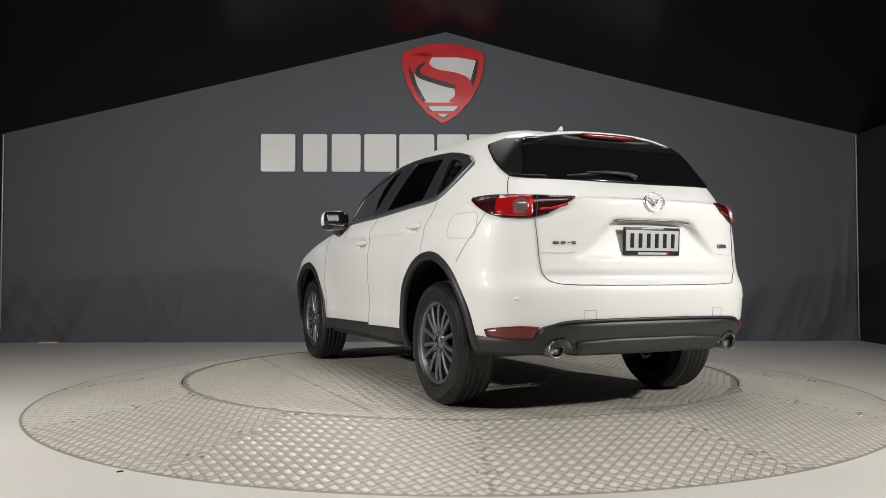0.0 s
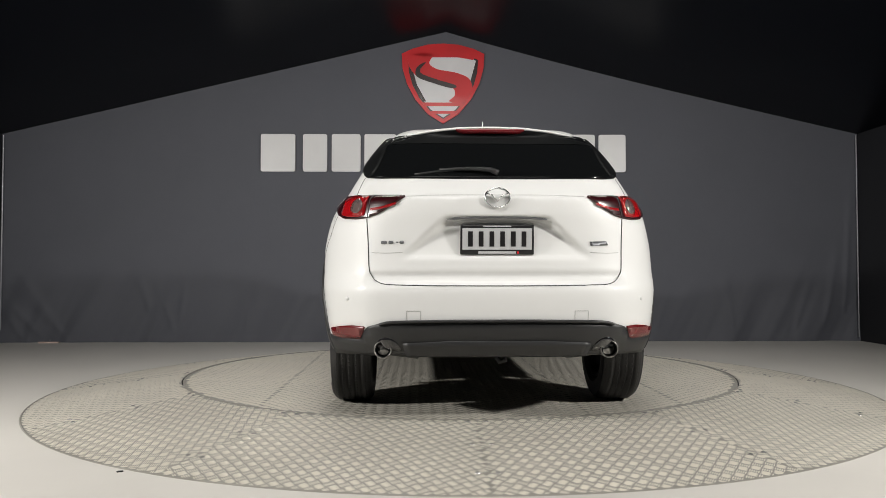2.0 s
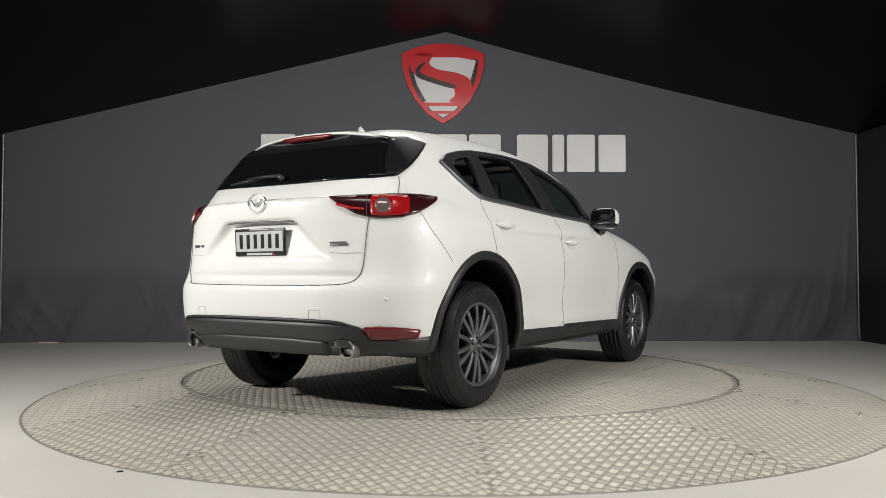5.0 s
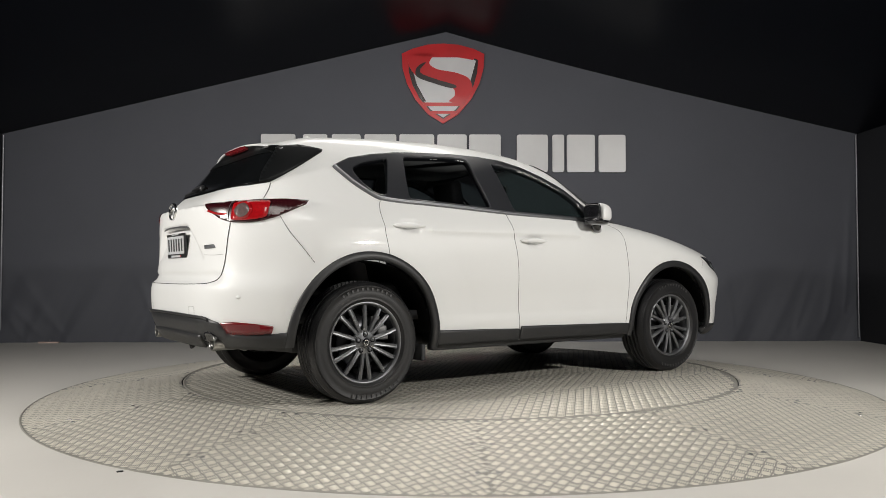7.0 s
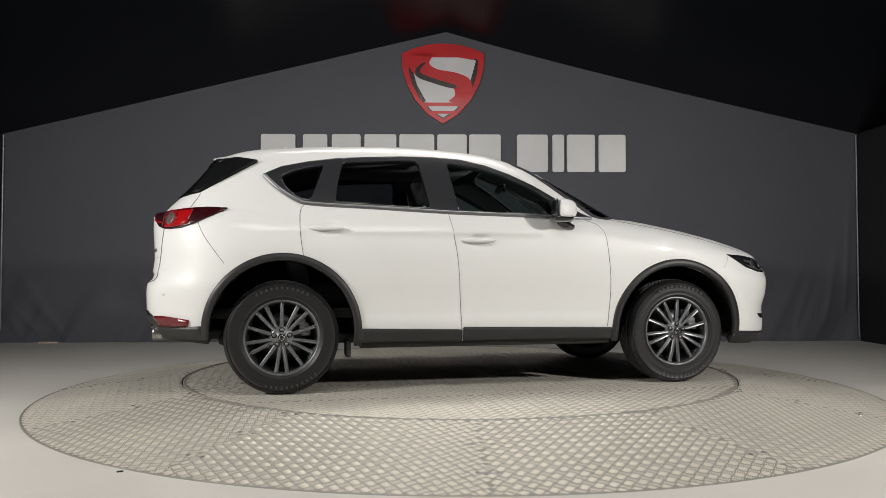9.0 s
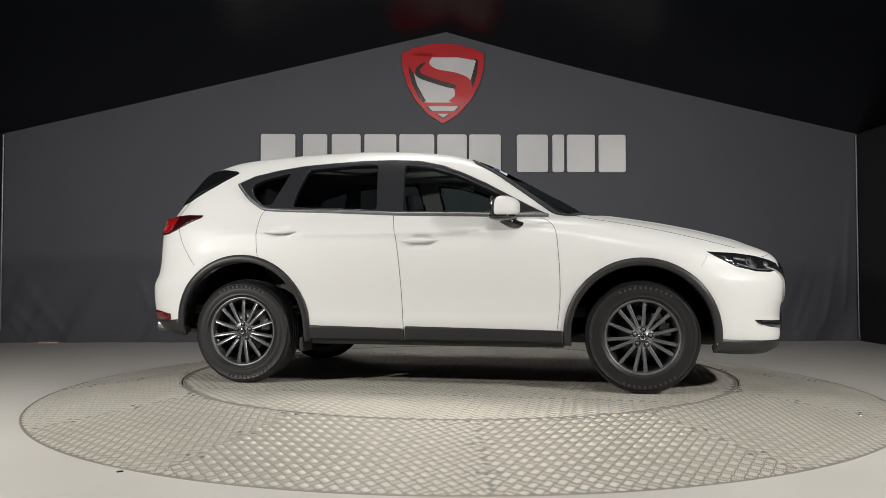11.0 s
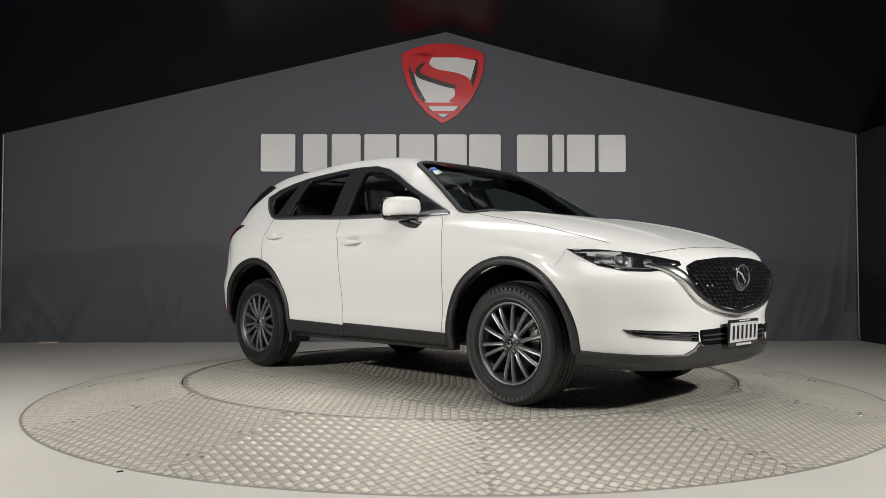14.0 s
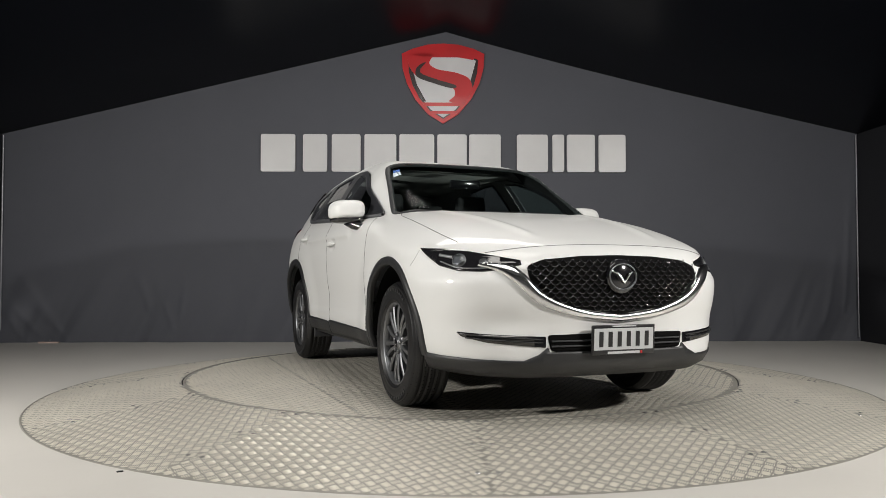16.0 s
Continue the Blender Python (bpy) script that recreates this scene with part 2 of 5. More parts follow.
def build_hall():
    # floor
    v, f = [], []
    n = 28
    for i in range(n + 1):
        for j in range(n + 1):
            v.append(on_wall(LEFT - 0.3 + (RIGHT - LEFT + 0.6) * i / n, FLOOR_Z, -0.3 + (DEPTH + 0.6) * j / n))
    for i in range(n):
        for j in range(n):
            a = i * (n + 1) + j
            f.append((a, a + 1, a + n + 2, a + n + 1))
    v += [(x, y, z - 0.12) for x, y, z in (v[0], v[n], v[-1], v[-1 - n])]
    q = len(v)
    f.append((q - 4, q - 3, q - 2, q - 1))
    tagged(new("floor", mesh_from("floor", v, f, FLOOR_MAT)), "smooth cream-grey painted concrete floor", "floor", kind="structure")
    # back wall: hanging cloth with soft folds near the floor
    nu, nz = 420, 80
    v, f = [], []
    for i in range(nu + 1):
        u = LEFT + (RIGHT - LEFT) * i / nu
        for j in range(nz + 1):
            k = j / nz
            z = FLOOR_Z + (roof_z(u) - FLOOR_Z) * k
            low = max(0.0, 1 - (z - FLOOR_Z) / 1.3) ** 1.6
            fold = 0.034 * low * noise.noise((u * 3.2 - z * 1.6, 0.3, z * 0.5)) * 2 + 0.020 * low * noise.noise((u * 8 - z * 4.0, 4.0, z * 0.9))
            fold += 0.010 * noise.noise((u * 0.6, 9.0, z * 0.5))
            for cu, cz, du, wide, tall in CREASES:
                t = (z - cz) / tall
                if 0 < t < 1:
                    d = (u - cu - du * t) / (wide * (0.35 + t))
                    fold += 0.015 * math.exp(-d * d) * math.sin(math.pi * t ** 0.5)
            v.append(on_wall(u, z, 0.02 + fold))
    for i in range(nu):
        for j in range(nz):
            a = i * (nz + 1) + j
            f.append((a, a + nz + 1, a + nz + 2, a + 1))
    b0 = len(v)
    for u, z in ((LEFT, FLOOR_Z), (RIGHT, FLOOR_Z), (RIGHT, EAVE_R), (APEX_U, APEX_Z), (LEFT, EAVE_L)):
        v.append(on_wall(u, z, -0.12))
    f.append((b0, b0 + 4, b0 + 3, b0 + 2, b0 + 1))
    tagged(new("wall_north", mesh_from("wall_north", v, f, WALL_MAT)), "charcoal fabric covered gable wall with soft folds", "wall", kind="structure")

    def slab(name, corners, push, mat, label, cat):
        v = [Vector(p) for p in corners]
        v += [p + Vector(push) for p in v]
        n = len(corners)
        f = [tuple(range(n)), tuple(range(2 * n - 1, n - 1, -1))] + [(i, (i + 1) % n, n + (i + 1) % n, n + i) for i in range(n)]
        tagged(new(name, mesh_from(name, v, f, mat, False)), label, cat, kind="structure")

    slab("wall_east", [on_wall(RIGHT, FLOOR_Z, 0), on_wall(RIGHT, FLOOR_Z, DEPTH), on_wall(RIGHT, EAVE_R, DEPTH), on_wall(RIGHT, EAVE_R, 0)], (0.12, 0, 0), SIDE_MAT, "black fabric covered side wall", "wall")
    slab("wall_west", [on_wall(LEFT, FLOOR_Z, 0), on_wall(LEFT, FLOOR_Z, DEPTH), on_wall(LEFT, EAVE_L, DEPTH), on_wall(LEFT, EAVE_L, 0)], (-0.12, 0, 0), SIDE_MAT, "black fabric covered side wall", "wall")
    # unseen wall that closes the hall and lends the panes a grey reflection
    slab("wall_south", [on_wall(LEFT, FLOOR_Z, DEPTH), on_wall(RIGHT, FLOOR_Z, DEPTH), on_wall(RIGHT, EAVE_R, DEPTH), on_wall(APEX_U, APEX_Z, DEPTH), on_wall(LEFT, EAVE_L, DEPTH)], (0, -0.12, 0), END_REFLECT_MAT, "unseen end wall, grey to reflect in the car's glass", "wall")
    # ceiling: two black slopes
    v, f = [], []
    nd = 30
    us = [LEFT + (APEX_U - LEFT) * i / 12 for i in range(12)] + [APEX_U + (RIGHT - APEX_U) * i / 12 for i in range(13)]
    for u in us:
        for j in range(nd + 1):
            sag = 0.010 * noise.noise((u * 1.2, j * 0.35, 2.0)) if 0 < j else 0
            v.append(on_wall(u, roof_z(u) + 0.002 + sag, -0.02 + (DEPTH + 0.04) * j / nd))
    for i in range(len(us) - 1):
        for j in range(nd):
            a = i * (nd + 1) + j
            f.append((a, a + 1, a + nd + 2, a + nd + 1))
    k = len(v)
    v += [(x, y, z + 0.10) for x, y, z in v]
    f += [tuple(k + i for i in reversed(q)) for q in f]
    tagged(new("ceiling", mesh_from("ceiling", v, f, CEIL_MAT)), "black lined pitched ceiling in two slopes", "ceiling", kind="structure")
    # thin trim at the corner
    for u, s in ((RIGHT - 0.03, EAVE_R), (LEFT + 0.03, EAVE_L)):
        bm = tube_bm([on_wall(u, FLOOR_Z + 0.05, 0.05), on_wall(u, s - 0.02, 0.05)], 0.009)
        me = bpy.data.meshes.new("trim")
        bm.to_mesh(me)
        bm.free()
        me.materials.append(POLE_MAT)
        tagged(new("trim", me), "slim grey corner pole of the cloth wall", "trim", kind="structure")


build_hall()


def build_lettering():
    """The raised lettering on the wall, as plain bars."""
    root = tagged(new("wall_lettering"), "row of raised silver bars on the charcoal wall", "sign")
    root.matrix_world = Matrix.Translation(on_wall(0, 0, 0))
    inv = root.matrix_world.inverted()
    for x0, x1 in ((-2.54, -2.10), (-2.00, -1.69), (-1.63, -1.26), (-1.21, -0.80), (-0.76, -0.31), (-0.27, 0.11), (0.14, 0.55), (0.76, 1.16), (1.22, 1.37), (1.41, 1.77), (1.82, 2.17)):
        o = rounded([(x0, 2.07), (x1, 2.07), (x1, 2.555), (x0, 2.555)], 0.03)
        part("bar", flat_bm(o, lambda a, b, d: inv @ Vector(on_wall(a, b, 0.02 + d)), 0.035), LETTER_MAT, root, smooth=False)


def build_shield():
    """The shield sign, in plain shapes."""
    root = tagged(new("shield_sign"), "red and white shield sign with dark edging on the wall", "sign")
    root.matrix_world = Matrix.Translation(on_wall(-0.19, 0, 0))
    inv = root.matrix_world.inverted()

    def at(d0):
        return lambda a, b, d: inv @ Vector(on_wall(-0.195 + a, 3.22 + b, d0 + d))

    def shield(k):
        half = [(0.0, 0.52), (0.20, 0.505), (0.40, 0.45), (0.535, 0.385), (0.525, 0.20), (0.47, 0.0), (0.36, -0.21), (0.20, -0.40), (0.0, -0.525)]
        pts = half + [(-a, b) for a, b in half[-2:0:-1]]
        return [(a * k, b * k) for a, b in pts]

    part("outer_shield", flat_bm(shield(1.0), at(0.02), 0.03), SIGN_RED, root, smooth=False)
    part("dark_edge", flat_bm([(a * 0.96, b * 0.96 - 0.02) for a, b in shield(0.88)], at(0.05), 0.004), SIGN_DARK, root, smooth=False)
    part("white_field", flat_bm([(a * 0.95, b * 0.98 - 0.02) for a, b in shield(0.83)], at(0.054), 0.006), SIGN_WHITE, root, smooth=False)
    sweep = spline([(-0.44, 0.36, 0), (-0.43, 0.20, 0), (-0.30, 0.06, 0), (-0.08, 0.0, 0), (0.12, -0.06, 0), (0.15, -0.16, 0), (0.08, -0.24, 0), (0.26, -0.25, 0), (0.37, -0.10, 0), (0.34, 0.05, 0), (0.18, 0.13, 0), (-0.08, 0.18, 0), (-0.18, 0.26, 0), (-0.14, 0.38, 0)], 5)
    part("red_sweep", flat_bm([(p[0], p[1]) for p in sweep], at(0.06), 0.012), SIGN_RED, root, smooth=False)
    part("top_bar", flat_bm(rounded([(-0.40, 0.36), (-0.20, 0.335), (0.20, 0.335), (0.40, 0.30), (0.42, 0.38), (0.20, 0.425), (-0.20, 0.425)], 0.03), at(0.06), 0.012), SIGN_RED, root, smooth=False)
    part("dark_sweep", flat_bm([(p[0], p[1]) for p in spline([(-0.22, 0.27, 0), (-0.30, 0.14, 0), (-0.10, 0.05, 0), (0.16, -0.03, 0), (0.11, -0.07, 0), (-0.14, 0.0, 0), (-0.34, 0.08, 0), (-0.34, 0.20, 0)], 4)], at(0.074), 0.004), SIGN_DARK, root, smooth=False)
    for x in (-1, 1):
        part("edge_shade", flat_bm([(x * 0.455, 0.30), (x * 0.43, 0.31), (x * 0.34, -0.02), (x * 0.22, -0.24), (x * 0.25, -0.24), (x * 0.38, -0.03)][::x], at(0.06), 0.006), SIGN_DARK, root, smooth=False)
    part("lower_stripe", flat_bm([(-0.27, -0.255), (0.27, -0.255), (0.24, -0.30), (-0.24, -0.30)], at(0.06), 0.01), SIGN_RED, root, smooth=False)
    part("lower_stripe", flat_bm([(-0.20, -0.365), (0.20, -0.365), (0.17, -0.40), (-0.17, -0.40)], at(0.06), 0.01), SIGN_RED, root, smooth=False)


def build_scraps():
    """A pale batten at the foot of the wall and a dark scrap by the ring."""
    root = tagged(new("batten"), "short pale wooden batten lying at the wall's foot", "batten")
    root.matrix_world = Matrix.Translation(on_wall(-5.17, FLOOR_Z, 0.12)) @ Matrix.Rotation(WALL_TURN, 4, "Z")
    part("board", box_bm(0, 0, 0.009, 0.25, 0.035, 0.018, 0.003), PALE_WOOD, root)
    part("pin", tube_bm([(0.01, 0, 0.015), (0.012, 0, 0.045)], 0.004, 6), STEEL, root)
    bm = box_bm(0, 0, 0.003, 0.028, 0.012, 0.006, 0.002)
    bmesh.ops.rotate(bm, cent=(0, 0, 0), matrix=Matrix.Rotation(0.6, 3, "Z"), verts=bm.verts)
    me = bpy.data.meshes.new("scrap")
    bm.to_mesh(me)
    bm.free()
    me.materials.append(CLAD)
    ob = tagged(new("scrap", me), "small dark scrap of rubber on the floor", "scrap")
    ob.location = (-1.50, -2.66, FLOOR_Z)


build_lettering()
build_shield()
build_scraps()


# ---------------------------------------------------------------- the turntable
def tread_mesh(name, inside, turn, z_of, extent, pitch=0.094):
    """Rows of short raised bars in alternating groups, as on chequer plate. inside(x, y) says where."""
    ca, sa = math.cos(turn), math.sin(turn)
    half = pitch / 2
    n = int(extent / half) + 2
    ii, jj = np.meshgrid(np.arange(-n, n), np.arange(-n, n), indexing="ij")
    ii, jj = ii.ravel(), jj.ravel()
    cx, cy = ii * half, jj * half
    turned = (ii + jj) % 2
    verts, faces = [], []
    k = np.arange(5) - 2
    L, wd, h = half * 0.49, half * 0.064, 0.0027
    # one bar: a low ridge with pointed ends
    bar = np.array([(-L, 0, 0), (0, -wd * 1.25, 0), (L, 0, 0), (0, wd * 1.25, 0), (-L * 0.6, 0, h), (L * 0.6, 0, h)])
    tri = np.array([(0, 1, 4), (1, 5, 4), (1, 2, 5), (2, 3, 5), (3, 4, 5), (3, 0, 4)])
    allv = []
    for q in k:
        for tr in (0, 1):
            sel = turned == tr
            a = turn + (math.pi / 2 if tr else 0)
            ox, oy = cx[sel] * ca - cy[sel] * sa, cx[sel] * sa + cy[sel] * ca
            px = ox - math.sin(a) * q * half * 0.196
            py = oy + math.cos(a) * q * half * 0.196
            keep = inside(px, py)
            px, py = px[keep], py[keep]
            if not len(px):
                continue
            b = bar.copy()
            b[:, 0] *= 1.0 - 0.02 * abs(q)
            bx = b[:, 0] * math.cos(a) - b[:, 1] * math.sin(a)
            by = b[:, 0] * math.sin(a) + b[:, 1] * math.cos(a)
            X, Y = px[:, None] + bx[None], py[:, None] + by[None]
            allv.append(np.stack([X, Y, z_of(X, Y) + b[None, :, 2]], -1).reshape(-1, 3))
    V = np.concatenate(allv)
    m = len(V) // 6
    F = (tri[None] + (np.arange(m) * 6)[:, None, None]).reshape(-1, 3)
    me = bpy.data.meshes.new(name)
    me.vertices.add(len(V))
    me.vertices.foreach_set("co", V.ravel())
    me.loops.add(F.size)
    me.loops.foreach_set("vertex_index", F.ravel())
    me.polygons.add(len(F))
    me.polygons.foreach_set("loop_start", np.arange(0, F.size, 3))
    me.update(calc_edges=True)
    me.materials.append(TREAD_BAR)
    return me


JOINTS = [-143.7, -116.2, -87.4, -59.5, -29.3] + [-29.3 + 30.7 * i for i in range(1, 8)]


def cone_z(x, y):
    r = np.sqrt(x * x + y * y)
    return (r - R_DISC) / (R_RING - R_DISC) * FLOOR_Z + 0.004 * (1 - (r - R_DISC) / (R_RING - R_DISC))


def sector_bm(r0, r1, a0, a1, zf, depth, gap):
    bm = bmesh.new()
    na, nr = 16, 4
    top, bot = [], []
    for i in range(na + 1):
        for j in range(nr + 1):
            r = r0 + (r1 - r0) * j / nr
            g = gap / r
            a = radians(a0) + g + (radians(a1 - a0) - 2 * g) * i / na
            x, y = r * math.cos(a), r * math.sin(a)
            z = float(zf(np.array(x), np.array(y)))
            top.append(bm.verts.new((x, y, z)))
            bot.append(bm.verts.new((x, y, z - depth)))
    w = nr + 1
    for i in range(na):
        for j in range(nr):
            a = i * w + j
            bm.faces.new((top[a], top[a + w], top[a + w + 1], top[a + 1]))
            bm.faces.new((bot[a], bot[a + 1], bot[a + w + 1], bot[a + w]))
    for i in range(na):
        for j in (0, nr):
            a = i * w + j
            bm.faces.new((top[a], top[a + w], bot[a + w], bot[a]))
    for i in (0, na):
        for j in range(nr):
            a = i * w + j
            bm.faces.new((top[a], top[a + 1], bot[a + 1], bot[a]))
    return bm


def build_ring():
    ring = tagged(new("turntable_ring"), "sloping ring of aluminium tread plates around the turntable", "turntable")
    part("kerb", lathe_bm([(R_DISC + 0.008, -0.11), (R_DISC + 0.008, -0.006), (R_DISC + 0.02, -0.008), (R_RING - 0.03, FLOOR_Z - 0.002)], 128, "z"), DARK_STEEL, ring)
    part("edge_strip", lathe_bm([(R_RING - 0.004, FLOOR_Z - 0.01), (R_RING - 0.002, FLOOR_Z + 0.003), (R_RING + 0.008, FLOOR_Z + 0.002), (R_RING + 0.012, FLOOR_Z - 0.001)], 192, "z"), TREAD_PLATE, ring)
    head = lathe_bm([(0.0, 0.0062), (0.006, 0.0056), (0.011, 0.0034), (0.013, 0)], 10, "z")
    bolt = bpy.data.meshes.new("bolt")
    head.to_mesh(bolt)
    head.free()
    bolt.materials.append(STEEL)
    for i, a0 in enumerate(JOINTS):
        a1 = JOINTS[(i + 1) % len(JOINTS)]
        if a1 < a0:
            a1 += 360
        plate = part("plate", sector_bm(R_DISC + 0.010, R_RING, a0, a1, cone_z, 0.006, 0.0012), TREAD_PLATE, ring, smooth=False)
        lo, hi = radians(a0), radians(a1)

        def inside(x, y, lo=lo, hi=hi):
            r = np.hypot(x, y)
            d = (np.arctan2(y, x) - lo) % (2 * math.pi)
            m = 0.004 / np.maximum(r, 0.1)
            return (r > R_DISC + 0.020) & (r < R_RING - 0.008) & (d > m) & (d < hi - lo - m)

        ob = new("tread", tread_mesh("tread", inside, (lo + hi) / 2 + radians(45), cone_z, R_RING))
        ob.parent = plate
        tagged(ob, "raised tread bars, paler for the glint they catch", kind="stuff")
        for a, side in ((a0, 1), (a1, -1)):
            for r in (2.08, 2.42, 2.77):
                b = new("bolt", bolt)
                b.parent = plate
                q = radians(a) + side * 0.045 / r
                x, y = r * math.cos(q), r * math.sin(q)
                b.location = (x, y, float(cone_z(np.array(x), np.array(y))) + 0.0005)


def build_disc():
    disc = tagged(new("turntable_disc"), "round rotating turntable disc of aluminium tread plate", "turntable")
    part("rim", lathe_bm([(R_DISC - 0.006, -0.10), (R_DISC, -0.095), (R_DISC, 0.001), (R_DISC - 0.010, 0.003), (R_DISC - 0.016, 0.0)], 160, "z"), TREAD_PLATE, disc)
    flat = lambda x, y: x * 0
    # five plates side by side across the disc
    cuts = [-2.2, -1.22, -0.61, 0.61, 1.22, 2.2]
    for k in range(5):
        y0, y1 = cuts[k] + 0.0015, cuts[k + 1] - 0.0015
        y0, y1 = max(y0, -R_DISC + 0.012), min(y1, R_DISC - 0.012)
        rr = R_DISC - 0.012
        o = []
        m = 24
        for i in range(m + 1):
            y = y0 + (y1 - y0) * i / m
            o.append((math.sqrt(max(0, rr * rr - y * y)), y))
        for i in range(m + 1):
            y = y1 + (y0 - y1) * i / m
            o.append((-math.sqrt(max(0, rr * rr - y * y)), y))
        bm = flat_bm(o, lambda a, b, d: (a, b, d - 0.006), 0.006)
        bmesh.ops.remove_doubles(bm, verts=bm.verts, dist=1e-4)
        plate = part("plate", bm, TREAD_PLATE, disc, smooth=False)

        def inside(x, y, y0=y0, y1=y1):
            return (np.hypot(x, y) < R_DISC - 0.03) & (y > y0 + 0.003) & (y < y1 - 0.003)

        ob = new("tread", tread_mesh("tread", inside, radians(38 if k % 2 else 45), flat, R_DISC))
        ob.parent = plate
        tagged(ob, "raised tread bars, paler for the glint they catch", kind="stuff")
    return disc


build_ring()
DISC = build_disc()

# ---------------------------------------------------------------- the car
CAR = tagged(new("car"), "pearl white compact SUV with black cladding on the turntable", "car")


def curve1(xs, ys):
    """A smooth function through pairs, flat outside them."""
    xs, ys = np.array(xs, float), np.array(ys, float)
    d = np.diff(ys) / np.diff(xs)
    m = np.concatenate([[d[0]], np.where(d[:-1] * d[1:] > 0, 2 * d[:-1] * d[1:] / (d[:-1] + d[1:] + 1e-12), 0), [d[-1]]])

    def f(x):
        x = np.clip(np.asarray(x, float), xs[0], xs[-1])
        i = np.clip(np.searchsorted(xs, x) - 1, 0, len(xs) - 2)
        h = xs[i + 1] - xs[i]
        t = (x - xs[i]) / h
        return (2 * t ** 3 - 3 * t ** 2 + 1) * ys[i] + (t ** 3 - 2 * t ** 2 + t) * h * m[i] + (3 * t ** 2 - 2 * t ** 3) * ys[i + 1] + (t ** 3 - t ** 2) * h * m[i + 1]

    return f


# profiles of the lower body by height: half width, tail and nose on the centre line
HALF_W = curve1([0.24, 0.30, 0.40, 0.55, 0.72, 0.88, 0.98, 1.06, 1.12, 1.18, 1.24], [0.80, 0.855, 0.885, 0.900, 0.915, 0.915, 0.905, 0.885, 0.855, 0.815, 0.78])
TAIL = curve1([0.24, 0.33, 0.42, 0.52, 0.67, 0.715, 0.76, 0.86, 0.98, 1.08, 1.15, 1.20, 1.24], [-2.06, -2.14, -2.205, -2.235, -2.24, -2.225, -2.205, -2.198, -2.205, -2.215, -2.215, -2.18, -2.12])
NOSE = curve1([0.24, 0.28, 0.34, 0.46, 0.60, 0.76, 0.84, 0.885, 0.92, 0.97, 1.02, 1.07, 1.11, 1.15, 1.18, 1.24], [2.20, 2.27, 2.285, 2.285, 2.30, 2.305, 2.285, 2.245, 2.17, 2.02, 1.84, 1.62, 1.40, 1.14, 0.95, 0.70])
ROOF = curve1([-2.19, -2.12, -2.06, -1.97, -1.89, -1.83, -1.78, -1.54, -1.28, -0.97, -0.58, -0.30, 0.03, 0.24, 0.46, 0.67, 0.88, 1.04, 1.14], [1.10, 1.185, 1.235, 1.31, 1.395, 1.47, 1.535, 1.605, 1.63, 1.65, 1.66, 1.650, 1.615, 1.555, 1.458, 1.345, 1.228, 1.135, 1.08])
BELT_W = curve1([-2.19, -2.05, -1.90, -1.70, -1.40, -0.5, 0.05, 0.30, 0.55, 0.80, 1.0, 1.14], [0.33, 0.63, 0.775, 0.83, 0.85, 0.86, 0.87, 0.865, 0.80, 0.735, 0.67, 0.60])
BOXY = curve1([-2.1, -1.75, -1.5, -0.5, 0.0, 0.3, 1.1], [7.0, 9.5, 11.5, 11.0, 12.0, 14.0, 14.0])


def lower_body():
    zs = np.concatenate([np.linspace(0.24, 0.86, 34), np.linspace(0.875, 1.150, 40)])
    half = []
    na, nb, nc = 26, 60, 34
    for z in zs:
        W, r, f = float(HALF_W(z)), float(TAIL(z)), float(NOSE(z))
        L, p = 0.60, 4.3 - 1.1 * min(1.0, max(0.0, (z - 0.62) / 0.46))
        line = []
        for i in range(na):
            a = (math.pi / 2) * i / na
            line.append((r + L - L * math.cos(a) ** 1.0, W * math.sin(a) ** (2 / p)))
        up = min(1.0, max(0.0, (z - 0.72) / 0.10))
        Lf = 0.63 + 0.17 * up if z < 0.86 else 0.80 + (z - 0.86) * 1.5
        Lf = min(Lf, f - (r + L) - 0.3)
        pf = 3.7 - 0.6 * up if z < 0.86 else 3.1 + (z - 0.86) * 7
        x0, x1 = r + L, f - Lf
        for i in range(nb):
            line.append((x0 + (x1 - x0) * i / nb, W))
        for i in range(nc + 1):
            a = (math.pi / 2) * i / nc
            line.append((x1 + Lf * math.sin(a), W * math.cos(a) ** (2 / pf) if i < nc else 0.0))
        half.append(line)
    k = len(half[0])
    verts, faces = [], []
    for z, line in zip(zs, half):
        full = line + [(x, -y) for x, y in line[-2:0:-1]]
        verts += [(x, y, z) for x, y in full]
    m = 2 * k - 2
    for i in range(len(zs) - 1):
        for j in range(m):
            a, b = i * m + j, i * m + (j + 1) % m
            faces.append((a, b, b + m, a + m))
    faces.append(tuple(range(m - 1, -1, -1)))
    t = (len(zs) - 1) * m
    faces.append(tuple(range(t, t + m)))
    return verts, faces


